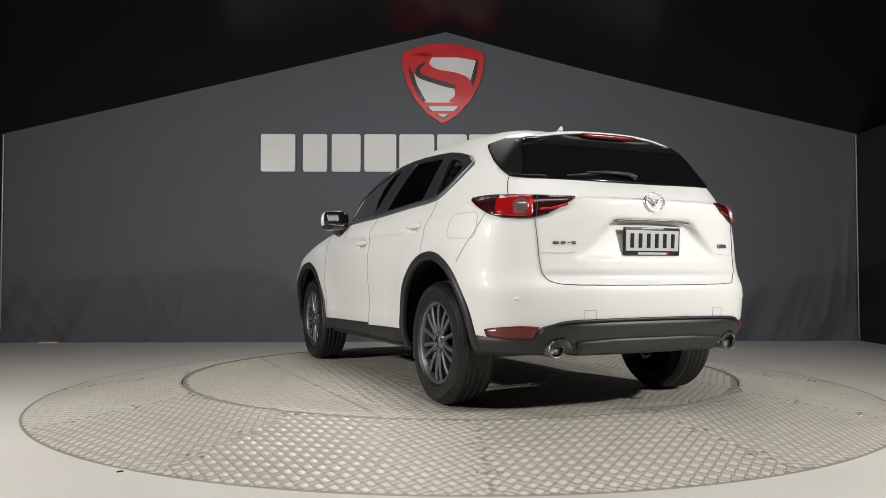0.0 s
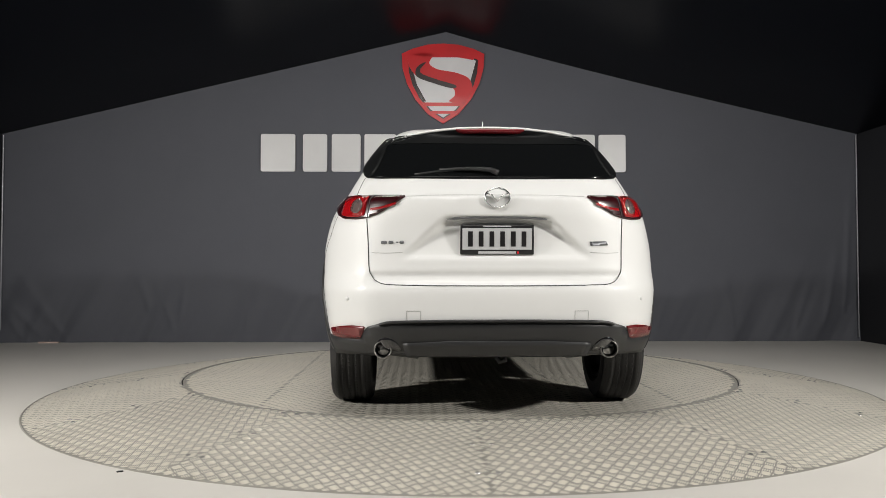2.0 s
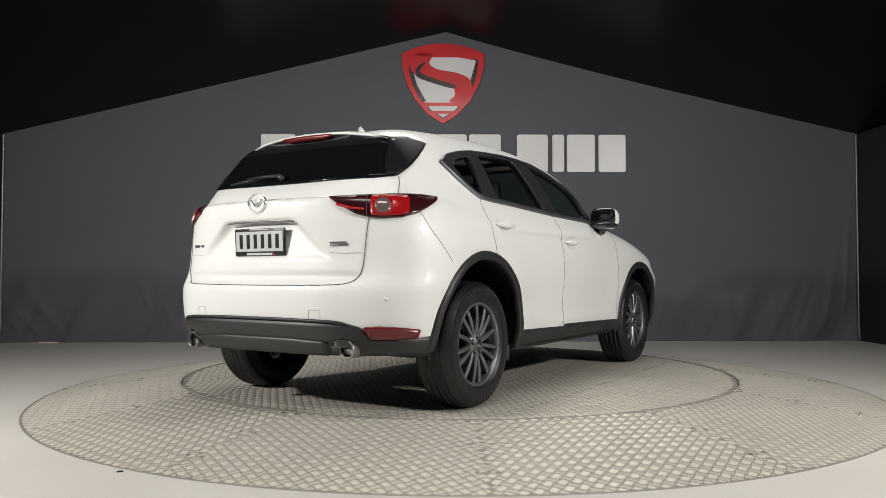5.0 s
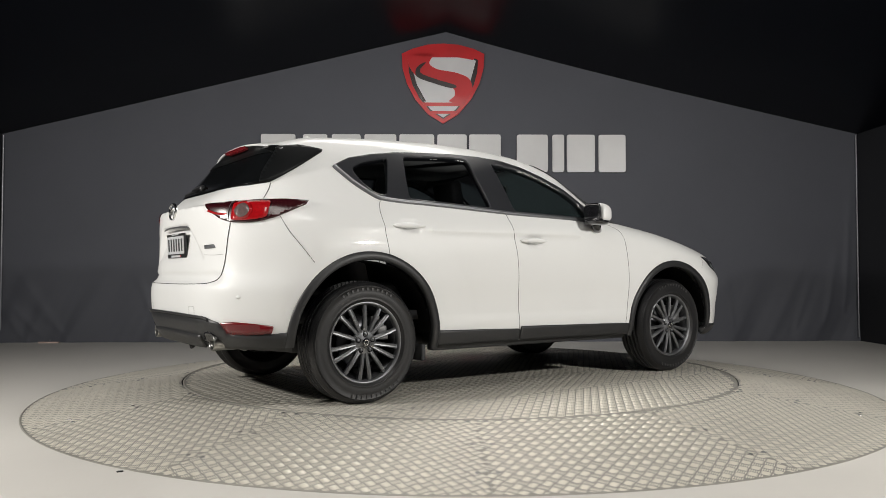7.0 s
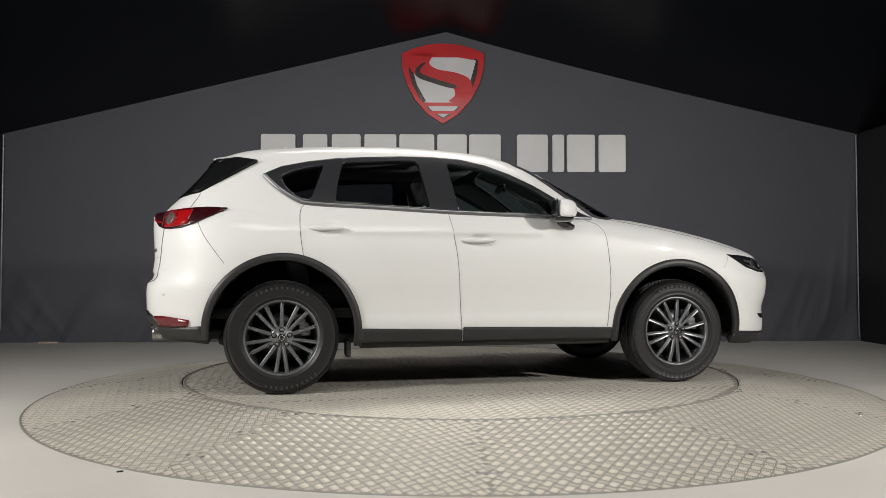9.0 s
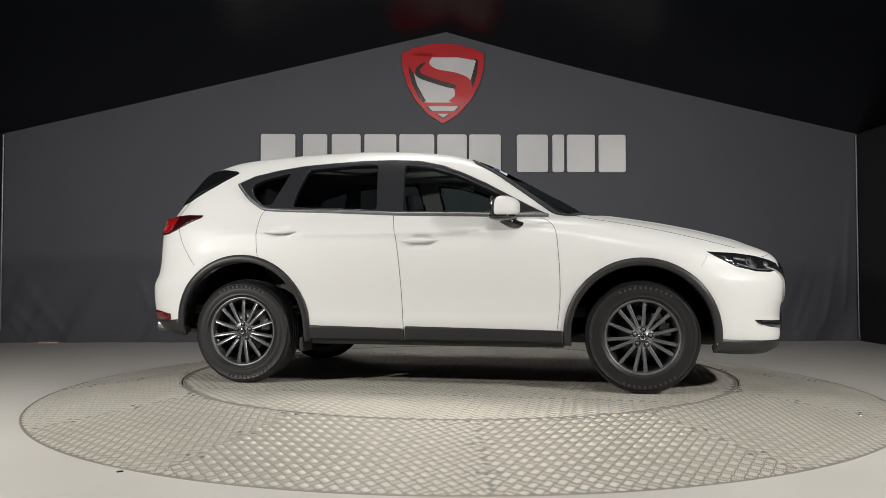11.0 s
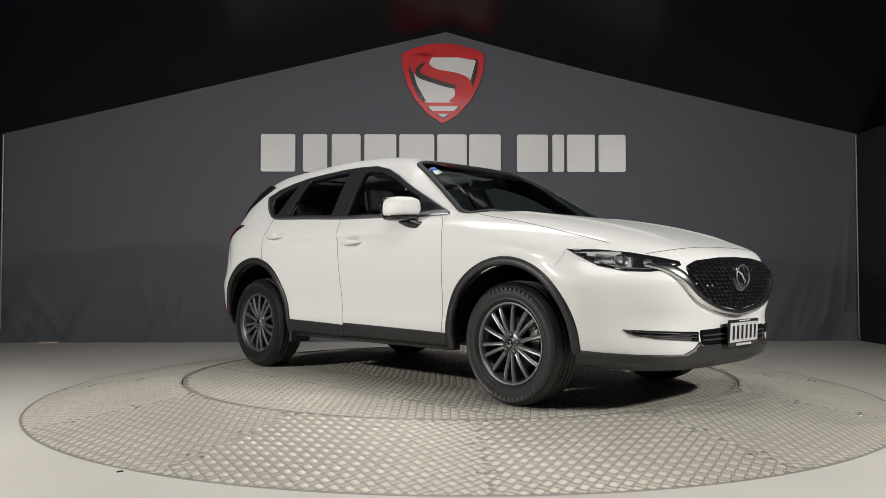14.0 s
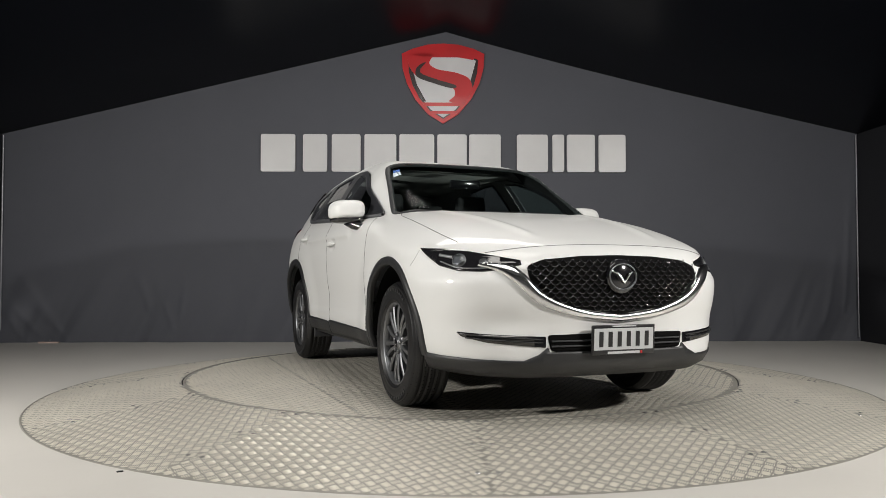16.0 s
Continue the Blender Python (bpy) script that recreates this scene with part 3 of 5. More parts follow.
def cabin():
    xs = np.concatenate([np.linspace(-2.19, -1.7, 30), np.linspace(-1.68, 0.1, 40), np.linspace(0.13, 1.14, 40)])
    verts, faces = [], []
    n = 40
    zb = 1.02
    for x in xs:
        H, W = float(ROOF(x)), float(BELT_W(x)) + 0.055
        h = max(0.02, H - zb)
        half = []
        for i in range(n + 1):
            a = (math.pi / 2) * i / n
            s = math.sin(a) ** (2 / (2.35 if x < 0 else min(3.0, 2.35 + 2 * x)))
            z = zb + h * s
            y = (W - 0.50 * (z - zb)) * (math.cos(a) ** (2 / float(BOXY(x))) if i < n else 0.0)
            half.append((y, z))
        full = half + [(-y, z) for y, z in half[-2::-1]]
        verts += [(x, y, z) for y, z in full]
    m = 2 * n + 1
    for i in range(len(xs) - 1):
        for j in range(m - 1):
            a = i * m + j
            faces.append((a, a + 1, a + m + 1, a + m))
        faces.append((i * m + m - 1, i * m, (i + 1) * m, (i + 1) * m + m - 1))
    faces.append(tuple(range(m)))
    t = (len(xs) - 1) * m
    faces.append(tuple(range(t + m - 1, t - 1, -1)))
    return verts, faces


def smoothstep(a, b, x):
    t = np.clip((x - a) / (b - a), 0, 1)
    return t * t * (3 - 2 * t)


HANDLES = ((-1.07, 1.047), (-0.083, 0.977))


def body_mesh():
    """Lower body and cabin fused into one smooth shell, then the pressed shapes."""
    v1, f1 = lower_body()
    v2, f2 = cabin()
    k = len(v1)
    me = mesh_from("shell", v1 + v2, list(f1) + [tuple(i + k for i in q) for q in f2])
    tmp = new("shell", me)
    bm = bmesh.new()
    bm.from_mesh(me)
    bmesh.ops.recalc_face_normals(bm, faces=bm.faces)
    bm.to_mesh(me)
    bm.free()
    mod = tmp.modifiers.new("fuse", "REMESH")
    mod.mode, mod.voxel_size, mod.use_smooth_shade = "VOXEL", 0.014, True
    sm = tmp.modifiers.new("fair", "SMOOTH")
    sm.factor, sm.iterations = 0.5, 10
    got = bpy.data.meshes.new_from_object(tmp.evaluated_get(bpy.context.evaluated_depsgraph_get()))
    bpy.data.objects.remove(tmp)
    V = np.empty(len(got.vertices) * 3)
    got.vertices.foreach_get("co", V)
    V = V.reshape(-1, 3)
    x, y, z = V[:, 0].copy(), V[:, 1].copy(), V[:, 2].copy()
    s = np.sign(y)
    ay = np.abs(y)
    # scoop round the rear number plate
    w = 0.27 + (1.035 - z) / 0.175 * 0.20
    inset = smoothstep(-0.01, 0.055, w - ay) * smoothstep(1.047, 1.025, z) * smoothstep(0.825, 0.86, z) * (x < -1.9)
    V[:, 0] += inset * (0.014 + 0.034 * np.clip((z - 0.86) / 0.175, 0, 1))
    # tailgate: a shallow recess above the bumper's shelf
    V[:, 0] += 0.016 * smoothstep(0.70, 0.716, z) * smoothstep(0.775, 0.745, z) * smoothstep(0.68, 0.60, ay) * (x < -1.9)
    # doors: a tuck above the sill and a soft shoulder line
    side = smoothstep(0.75, 0.82, ay) * smoothstep(-1.0, -0.7, x) * smoothstep(1.0, 0.7, x)
    V[:, 1] -= s * side * (0.012 * np.exp(-((z - 0.62) / 0.12) ** 2))
    V[:, 1] += s * side * 0.008 * smoothstep(0.51, 0.44, z)
    # wings swell round the wheels
    for cx in (-1.35, 1.35):
        d = np.hypot(x - cx, z - 0.36)
        V[:, 1] += s * smoothstep(0.7, 0.85, ay) * 0.014 * smoothstep(0.80, 0.56, d)
    # shoulder crease over the rear wheel and along the doors
    line = 1.075 + 0.01 * x
    V[:, 1] += s * smoothstep(0.7, 0.85, ay) * 0.003 * np.exp(-((z - line) / 0.030) ** 2) * smoothstep(2.0, 1.2, np.abs(x))
    # hollows behind the door handles
    for hx, hz in HANDLES:
        V[:, 1] -= s * smoothstep(0.7, 0.82, ay) * 0.016 * np.exp(-((x - hx - 0.012) / 0.062) ** 4 - ((z - hz) / 0.034) ** 4)
    # bonnet: two long ridges
    ridge = 0.52 + 0.14 * (1.0 - x)
    V[:, 2] += 0.010 * np.exp(-((ay - np.clip(ridge, 0.30, 0.62)) / 0.035) ** 2) * smoothstep(1.0, 1.2, x) * smoothstep(2.15, 1.95, x) * smoothstep(0.90, 0.95, z)
    # front bumper: hollow above the slots
    hollow = smoothstep(0.30, 0.62, ay) * smoothstep(0.88, 0.68, ay) * np.exp(-((z - 0.515) / 0.075) ** 2) * (x > 1.7)
    V[:, 0] -= 0.018 * hollow
    got.vertices.foreach_set("co", V.ravel())
    got.update()
    return got


SHELL = body_mesh()


def shell_tree():
    from mathutils.bvhtree import BVHTree
    bm = bmesh.new()
    bm.from_mesh(SHELL)
    return BVHTree.FromBMesh(bm), bm


TREE, SHELL_BM = shell_tree()
CYL_X = 1.15


def to_2d(p, mode):
    if mode in "LR":
        return (p[0], p[1]) if len(p) == 2 else (p[0], p[2])
    if mode == "T":
        return (p[0], p[1])
    if len(p) == 2:
        p = (2.12 if mode == "F" else -2.12, p[0], p[1])
    return (math.atan2(p[1], abs(p[0]) - CYL_X), p[2])


def cast(u, v, mode):
    """The place on the shell and its normal, seen from the side, the top, or round the ends."""
    if mode in "LR":
        s = 1 if mode == "L" else -1
        o, d = Vector((u, 3 * s, v)), Vector((0, -s, 0))
    elif mode == "T":
        o, d = Vector((u, v, 4)), Vector((0, 0, -1))
    else:
        e = 1 if mode == "F" else -1
        w = Vector((e * math.cos(u), math.sin(u), 0))
        o, d = Vector((e * CYL_X, 0, v)) + w * 3, -w
    hit, nrm, _, _ = TREE.ray_cast(o, d)
    if hit is None:
        hit, nrm, _, _ = TREE.find_nearest(o + d * 2)
    if nrm.dot(d) > 0:
        nrm = -nrm
    return hit, nrm


def patch_bm(outline, mode, off=0.004, thick=0.012, step=0.03, holes=()):
    """A panel of the given outline that lies on the shell, with a rim turned inwards."""
    P = [to_2d(p, mode) for p in outline]
    bm = bmesh.new()
    if holes:
        edges = []
        for loop in [P] + [[to_2d(p, mode) for p in h] for h in holes]:
            vs = [bm.verts.new((a, b, 0)) for a, b in loop]
            edges += [bm.edges.new((vs[i - 1], vs[i])) for i in range(len(vs))]
        bmesh.ops.triangle_fill(bm, use_beauty=True, use_dissolve=False, edges=edges)
    else:
        bm.faces.new([bm.verts.new((a, b, 0)) for a, b in P])
    for ax in (0, 1):
        lo, hi = min(p[ax] for p in P), max(p[ax] for p in P)
        k = math.ceil(lo / step + 0.01)
        while k * step < hi - 1e-4:
            co, no = [0, 0, 0], [0, 0, 0]
            co[ax], no[ax] = k * step, 1
            bmesh.ops.bisect_plane(bm, geom=bm.verts[:] + bm.edges[:] + bm.faces[:], plane_co=co, plane_no=no, dist=1e-5)
            k += 1
    bmesh.ops.triangulate(bm, faces=[f for f in bm.faces if len(f.verts) > 4])
    deep = {}
    for v in bm.verts:
        h, n = cast(v.co.x, v.co.y, mode)
        v.co = h + n * off
        deep[v] = n
    rim = [e for e in bm.edges if e.is_boundary]
    loops = {}
    for e in rim:
        q = []
        for v in e.verts:
            if v not in loops:
                loops[v] = bm.verts.new(v.co - deep[v] * thick)
            q.append(loops[v])
        bm.faces.new((e.verts[0], e.verts[1], q[1], q[0]))
    return bm


def patch(name, outline, mode, mat, parent=None, label="", **kw):
    return part(name, patch_bm(outline, mode, **kw), mat, parent or CAR, label)


def ribbon(name, line, mode, width, mat, parent=None, label="", off=0.0015, thick=0.006, smooth=True):
    """A narrow strip along a line on the shell."""
    P = [Vector((*to_2d(p, mode), 0)) for p in line]
    if smooth and len(P) > 2:
        P = spline(P, 8, False)
    else:
        P = [P[i] + (P[i + 1] - P[i]) * k / 8 for i in range(len(P) - 1) for k in range(8)] + [P[-1]]
    bm = bmesh.new()
    rows = []
    for i, p in enumerate(P):
        h, n = cast(p.x, p.y, mode)
        a, b = P[max(0, i - 1)], P[min(len(P) - 1, i + 1)]
        d = cast(b.x, b.y, mode)[0] - cast(a.x, a.y, mode)[0]
        w = n.cross(d).normalized() * (width / 2)
        c = h + n * off
        rows.append([bm.verts.new(c - w - n * thick), bm.verts.new(c - w), bm.verts.new(c + w), bm.verts.new(c + w - n * thick)])
    for q, s in zip(rows, rows[1:]):
        for k in range(3):
            bm.faces.new((q[k], q[k + 1], s[k + 1], s[k]))
    return part(name, bm, mat, parent or CAR, label)


def band(name, a, b, mode, mat, parent=None, label="", off=0.012, thick=0.03, n=40, across=4):
    """A panel on the shell between two lines, with a rim turned inwards."""
    def even(line):
        P = spline([Vector((*to_2d(p, mode), 0)) for p in line], 10, False)
        d = np.concatenate([[0], np.cumsum([(P[i + 1] - P[i]).length for i in range(len(P) - 1)])])
        t = np.linspace(0, d[-1], n)
        return np.stack([np.interp(t, d, [p.x for p in P]), np.interp(t, d, [p.y for p in P])], 1)

    A, B = even(a), even(b)
    bm = bmesh.new()
    rows = []
    for i in range(n):
        row, last = [], None
        for k in range(across + 1):
            q = A[i] + (B[i] - A[i]) * k / across
            h, nn = cast(float(q[0]), float(q[1]), mode)
            swell = math.sin(math.pi * k / across)
            if k == 0:
                row.append(bm.verts.new(h - nn * (thick - off)))
            row.append(bm.verts.new(h + nn * (off + 0.006 * swell)))
            last = (h, nn)
        row.append(bm.verts.new(last[0] - last[1] * (thick - off)))
        rows.append(row)
    for q, w in zip(rows, rows[1:]):
        for k in range(len(q) - 1):
            bm.faces.new((q[k], q[k + 1], w[k + 1], w[k]))
    return part(name, bm, mat, parent or CAR, label)


# window openings, in the side view: (x, z)
DAYLIGHT = [(-1.47, 1.40), (-1.36, 1.455), (-1.19, 1.495), (-1.0, 1.525), (-0.80, 1.54), (-0.55, 1.553), (-0.33, 1.553), (-0.14, 1.54), (0.03, 1.50), (0.19, 1.435), (0.345, 1.358), (0.52, 1.262), (0.76, 1.135), (0.54, 1.135), (0.17, 1.145), (-0.21, 1.155), (-0.42, 1.165), (-0.80, 1.185), (-1.06, 1.195), (-1.19, 1.205), (-1.25, 1.22), (-1.36, 1.29), (-1.44, 1.365)]
QUARTER = [(-1.37, 1.385), (-1.28, 1.435), (-1.075, 1.482), (-1.170, 1.220), (-1.245, 1.230), (-1.33, 1.305)]
REAR_PANE = [(-0.96, 1.50), (-0.63, 1.525), (-0.44, 1.525), (-0.39, 1.18), (-0.80, 1.20), (-1.02, 1.21), (-1.0, 1.35)]
FRONT_PANE = [(-0.25, 1.515), (-0.05, 1.49), (0.14, 1.43), (0.30, 1.352), (0.47, 1.262), (0.53, 1.147), (0.17, 1.155), (-0.21, 1.165)]
WINDSCREEN = [(1.09, 0.0), (1.07, 0.30), (1.005, 0.54), (0.925, 0.665), (0.84, 0.71), (0.55, 0.65), (0.32, 0.595), (0.25, 0.53), (0.20, 0.25), (0.19, 0.0), (0.20, -0.25), (0.25, -0.53), (0.32, -0.595), (0.55, -0.65), (0.84, -0.71), (0.925, -0.665), (1.005, -0.54), (1.07, -0.30)]
HUBS = [(1.35, 0.365), (-1.35, 0.365)]
ARCH = {1.35: (1.345, 0.370, 0.488), -1.35: (-1.345, 0.392, 0.496)}


def in_poly(px, pz, poly):
    r = np.zeros(len(px), bool)
    n = len(poly)
    for i in range(n):
        (x0, z0), (x1, z1) = poly[i][:2], poly[(i + 1) % n][:2]
        if z0 == z1:
            continue
        hit = ((z0 > pz) != (z1 > pz)) & (px < (x1 - x0) * (pz - z0) / (z1 - z0) + x0)
        r ^= hit
    return r


def shrink(poly, k=0.02):
    c = np.mean(np.array(poly), 0)
    out = []
    for p in poly:
        d = np.array(p) - c
        out.append(tuple(c + d * (1 - k / max(0.05, np.hypot(*d)))))
    return out


def build_body():
    """The painted shell with wheel arches and window openings cut out."""
    me = SHELL
    n = len(me.polygons)
    C = np.empty(n * 3)
    me.polygons.foreach_get("center", C)
    N = np.empty(n * 3)
    me.polygons.foreach_get("normal", N)
    C, N = C.reshape(-1, 3), N.reshape(-1, 3)
    x, y, z = C.T
    cut = ((z < 0.315) & (np.abs(x) < 1.85)) | ((z < 0.365) & (x < -1.8)) | ((z < 0.290) & (x > 1.8))
    for cx, cz, r in ARCH.values():
        cut |= (np.hypot(x - cx, z - cz) < r - 0.028) & (np.abs(y) > 0.45)
        cut |= (np.abs(x - cx) < r - 0.028) & (z < cz) & (np.abs(y) > 0.45)
    for poly in (QUARTER, REAR_PANE, FRONT_PANE):
        cut |= in_poly(x, z, shrink(poly, -0.012)) & (np.abs(y) > 0.4) & (np.abs(N[:, 1]) > 0.12)
    cut |= in_poly(x, y, shrink(WINDSCREEN, -0.014)) & (N[:, 2] > 0.2) & (z > 1.0)
    bm = bmesh.new()
    bm.from_mesh(me)
    bm.faces.ensure_lookup_table()
    bmesh.ops.delete(bm, geom=[bm.faces[i] for i in np.nonzero(cut)[0]], context="FACES")
    return part("body", bm, PAINT, CAR, "pearl white painted bodywork")


BODY = build_body()


def both(fn):
    for s in (1, -1):
        fn(s, "L" if s > 0 else "R")


def flip(pts, s):
    """Points given for the left side, for either side."""
    return pts if s > 0 else [(p[0], -p[1], p[2]) if len(p) == 3 else (-p[0], p[1]) for p in pts][::-1]


def build_side(s, m):
    trim = patch("window_surround", rounded(DAYLIGHT, 0.02), m, SATIN_PILLAR, None, "satin black window surround and pillars", off=0.016, thick=0.040, step=0.010, holes=[rounded(shrink(q, 0.004), 0.03) for q in (QUARTER, REAR_PANE, FRONT_PANE)])
    for poly, g, lab in ((QUARTER, GLASS, "dark tinted quarter glass"), (REAR_PANE, GLASS, "dark privacy glass of the rear door"), (FRONT_PANE, FRONT_GLASS, "tinted glass of the front door")):
        w = patch("side_window", rounded(poly, 0.03), m, g, None, lab, off=0.009, thick=0.004, step=0.02)
        w.visible_shadow = False
    ribbon("window_trim", DAYLIGHT[0:1] + DAYLIGHT[22:12:-1] + [(0.76, 1.135)], m, 0.018, DARK_CHROME, None, "dark bright-metal strip under the windows", off=0.018, thick=0.02)
    # panel gaps
    ribbon("door_gap", [(-0.315, 1.545), (-0.30, 1.30), (-0.275, 1.15), (-0.255, 1.04), (-0.22, 0.81), (-0.20, 0.48), (-0.19, 0.31)], m, 0.0024, SEAM)
    ribbon("door_gap", [(-1.09, 1.50), (-1.17, 1.25), (-1.235, 1.17), (-1.24, 1.02), (-1.22, 0.87)], m, 0.0024, SEAM)
    ribbon("door_gap", [(0.70, 1.135), (0.80, 1.06), (0.83, 0.89), (0.84, 0.62), (0.82, 0.40)], m, 0.0024, SEAM)
    ribbon("bumper_gap", [(-1.87, 1.09), (-1.83, 1.00), (-1.76, 0.90), (-1.70, 0.82)], m, 0.0024, SEAM)
    ribbon("bumper_gap", [(1.745, 0.88), (1.73, 0.84), (1.70, 0.80)], m, 0.0024, FINE_GAP)
    # sill cladding in two lengths
    for x0, x1 in ((-0.855, -0.195), (-0.185, 0.855)):
        patch("sill_cladding", rounded([(x0, 0.318), (x1, 0.312), (x1, 0.392), (x0, 0.408)], 0.012), m, CLAD, None, "black plastic sill cladding", off=0.012, thick=0.04)
    part("sill", box_bm(0, s * 0.810, 0.30, 1.72, 0.07, 0.045, 0.012), CLAD, CAR, "black sill under the doors")
    # handles
    for hx, hz in HANDLES:
        h0, _ = cast(hx + 0.120, hz, m)
        bm = bmesh.new()
        bmesh.ops.create_uvsphere(bm, u_segments=24, v_segments=12, radius=1)
        for v in bm.verts:
            k = v.co.x
            v.co = Vector((hx + 0.118 * k, h0.y + s * (0.026 + 0.014 * v.co.y * s * s - 0.018 * k * k), hz + 0.017 * v.co.z * (1 - 0.2 * k)))
        part("door_handle", bm, PAINT, CAR, "white door handle")
    # mirror
    mx, my, mz = 0.475, s * 0.945, 1.175
    bm = bmesh.new()
    bmesh.ops.create_uvsphere(bm, u_segments=32, v_segments=20, radius=1)
    for v in bm.verts:
        a = v.co.copy()
        ex = 0.105 * (a.x if a.x > 0 else a.x * 0.32)
        v.co = Vector((mx + ex - 0.03 * a.y * s, my + 0.118 * math.copysign(abs(a.y) ** 0.6, a.y), mz + (0.084 if a.z > 0 else 0.050) * math.copysign(abs(a.z) ** 0.58, a.z) - 0.01 * a.y * s))
    mir = part("door_mirror", bm, PAINT, CAR, "white door mirror with black base")
    bm = bmesh.new()
    bmesh.ops.create_uvsphere(bm, u_segments=24, v_segments=12, radius=1)
    for v in bm.verts:
        a = v.co
        v.co = Vector((mx - 0.038 + 0.020 * a.x - 0.03 * a.y * s, my + 0.110 * math.copysign(abs(a.y) ** 0.6, a.y), mz + 0.012 + 0.070 * math.copysign(abs(a.z) ** 0.5, a.z)))
    part("mirror_glass", bm, GLOSS_BLACK, mir, "dark mirror glass in its black housing")
    bm = bmesh.new()
    bmesh.ops.create_uvsphere(bm, u_segments=24, v_segments=12, radius=1)
    for v in bm.verts:
        a = v.co
        v.co = Vector((mx + 0.005 + 0.085 * a.x - 0.03 * a.y * s, my - s * 0.005 + 0.112 * math.copysign(abs(a.y) ** 0.7, a.y), mz - 0.050 + 0.030 * math.copysign(abs(a.z) ** 0.7, a.z)))
    part("lower_shell", bm, GLOSS_BLACK, mir, "gloss black lower shell")
    part("stalk", tube_bm([(mx + 0.005, s * 0.935, mz - 0.055), (mx + 0.05, s * 0.90, mz - 0.088), (mx + 0.10, s * 0.865, mz - 0.104), (mx + 0.15, s * 0.835, mz - 0.100)], [0.040, 0.034, 0.028, 0.016], 12), GLOSS_BLACK, mir)


both(build_side)


def build_arch(cx, s):
    """The black plastic lip round a wheel opening, with the dark liner behind it."""
    x0, z0, r = ARCH[cx]
    m = "L" if s > 0 else "R"
    bm = bmesh.new()
    rows = []
    n = 48
    for i in range(-4, n + 5):
        a = math.pi * i / n
        rows.append((math.cos(a), math.sin(a), i))
    ring = []
    for ca, sa, i in rows:
        prof = []
        for rr, off in ((r, 0.0), (r - 0.004, 0.012), (r - 0.038, 0.014), (r - 0.047, 0.010), (r - 0.051, -0.004), (r - 0.050, -0.02)):
            if sa >= 0:
                px, pz = x0 + rr * ca, z0 + rr * sa
            else:
                px, pz = x0 + rr * math.copysign(1, ca), z0 - ((0.045 if ca < 0 else 0.095) if cx < 0 else (0.075 if ca < 0 else 0.04)) * abs(sa) / math.sin(math.pi * 4 / n)
            h, nn = cast(px, max(pz, 0.30), m)
            prof.append(bm.verts.new((px, h.y + s * off, pz)))
        ring.append(prof)
    for q, w in zip(ring, ring[1:]):
        for k in range(len(q) - 1):
            bm.faces.new((q[k], q[k + 1], w[k + 1], w[k]))
    part("wheel_arch", bm, CLAD, CAR, "black plastic wheel arch trim")
    v, f = lathe([(0.44, s * 0.88), (0.45, s * 0.70), (0.45, s * 0.50), (0.30, s * 0.47), (0.0, s * 0.47)], 40, "y", (x0, 0, z0))
    bm = bmesh.new()
    vs = [bm.verts.new(p) for p in v]
    for q in f:
        if min(v[i][2] for i in q) > 0.34:
            bm.faces.new([vs[i] for i in q])
    part("arch_liner", bm, OPENING_SHADE, CAR, "black wheel arch liner")


for CX in (1.35, -1.35):
    for S in (1, -1):
        build_arch(CX, S)


def build_fuel_flap():
    o = rounded([(-1.83, 0.945), (-1.57, 0.955), (-1.555, 1.085), (-1.82, 1.09)], 0.05, 8)
    o = [(p[0], p[1]) for p in o]
    ribbon("fuel_flap_gap", o + [o[0]], "L", 0.003, FINE_GAP, None, "", smooth=False)


build_fuel_flap()


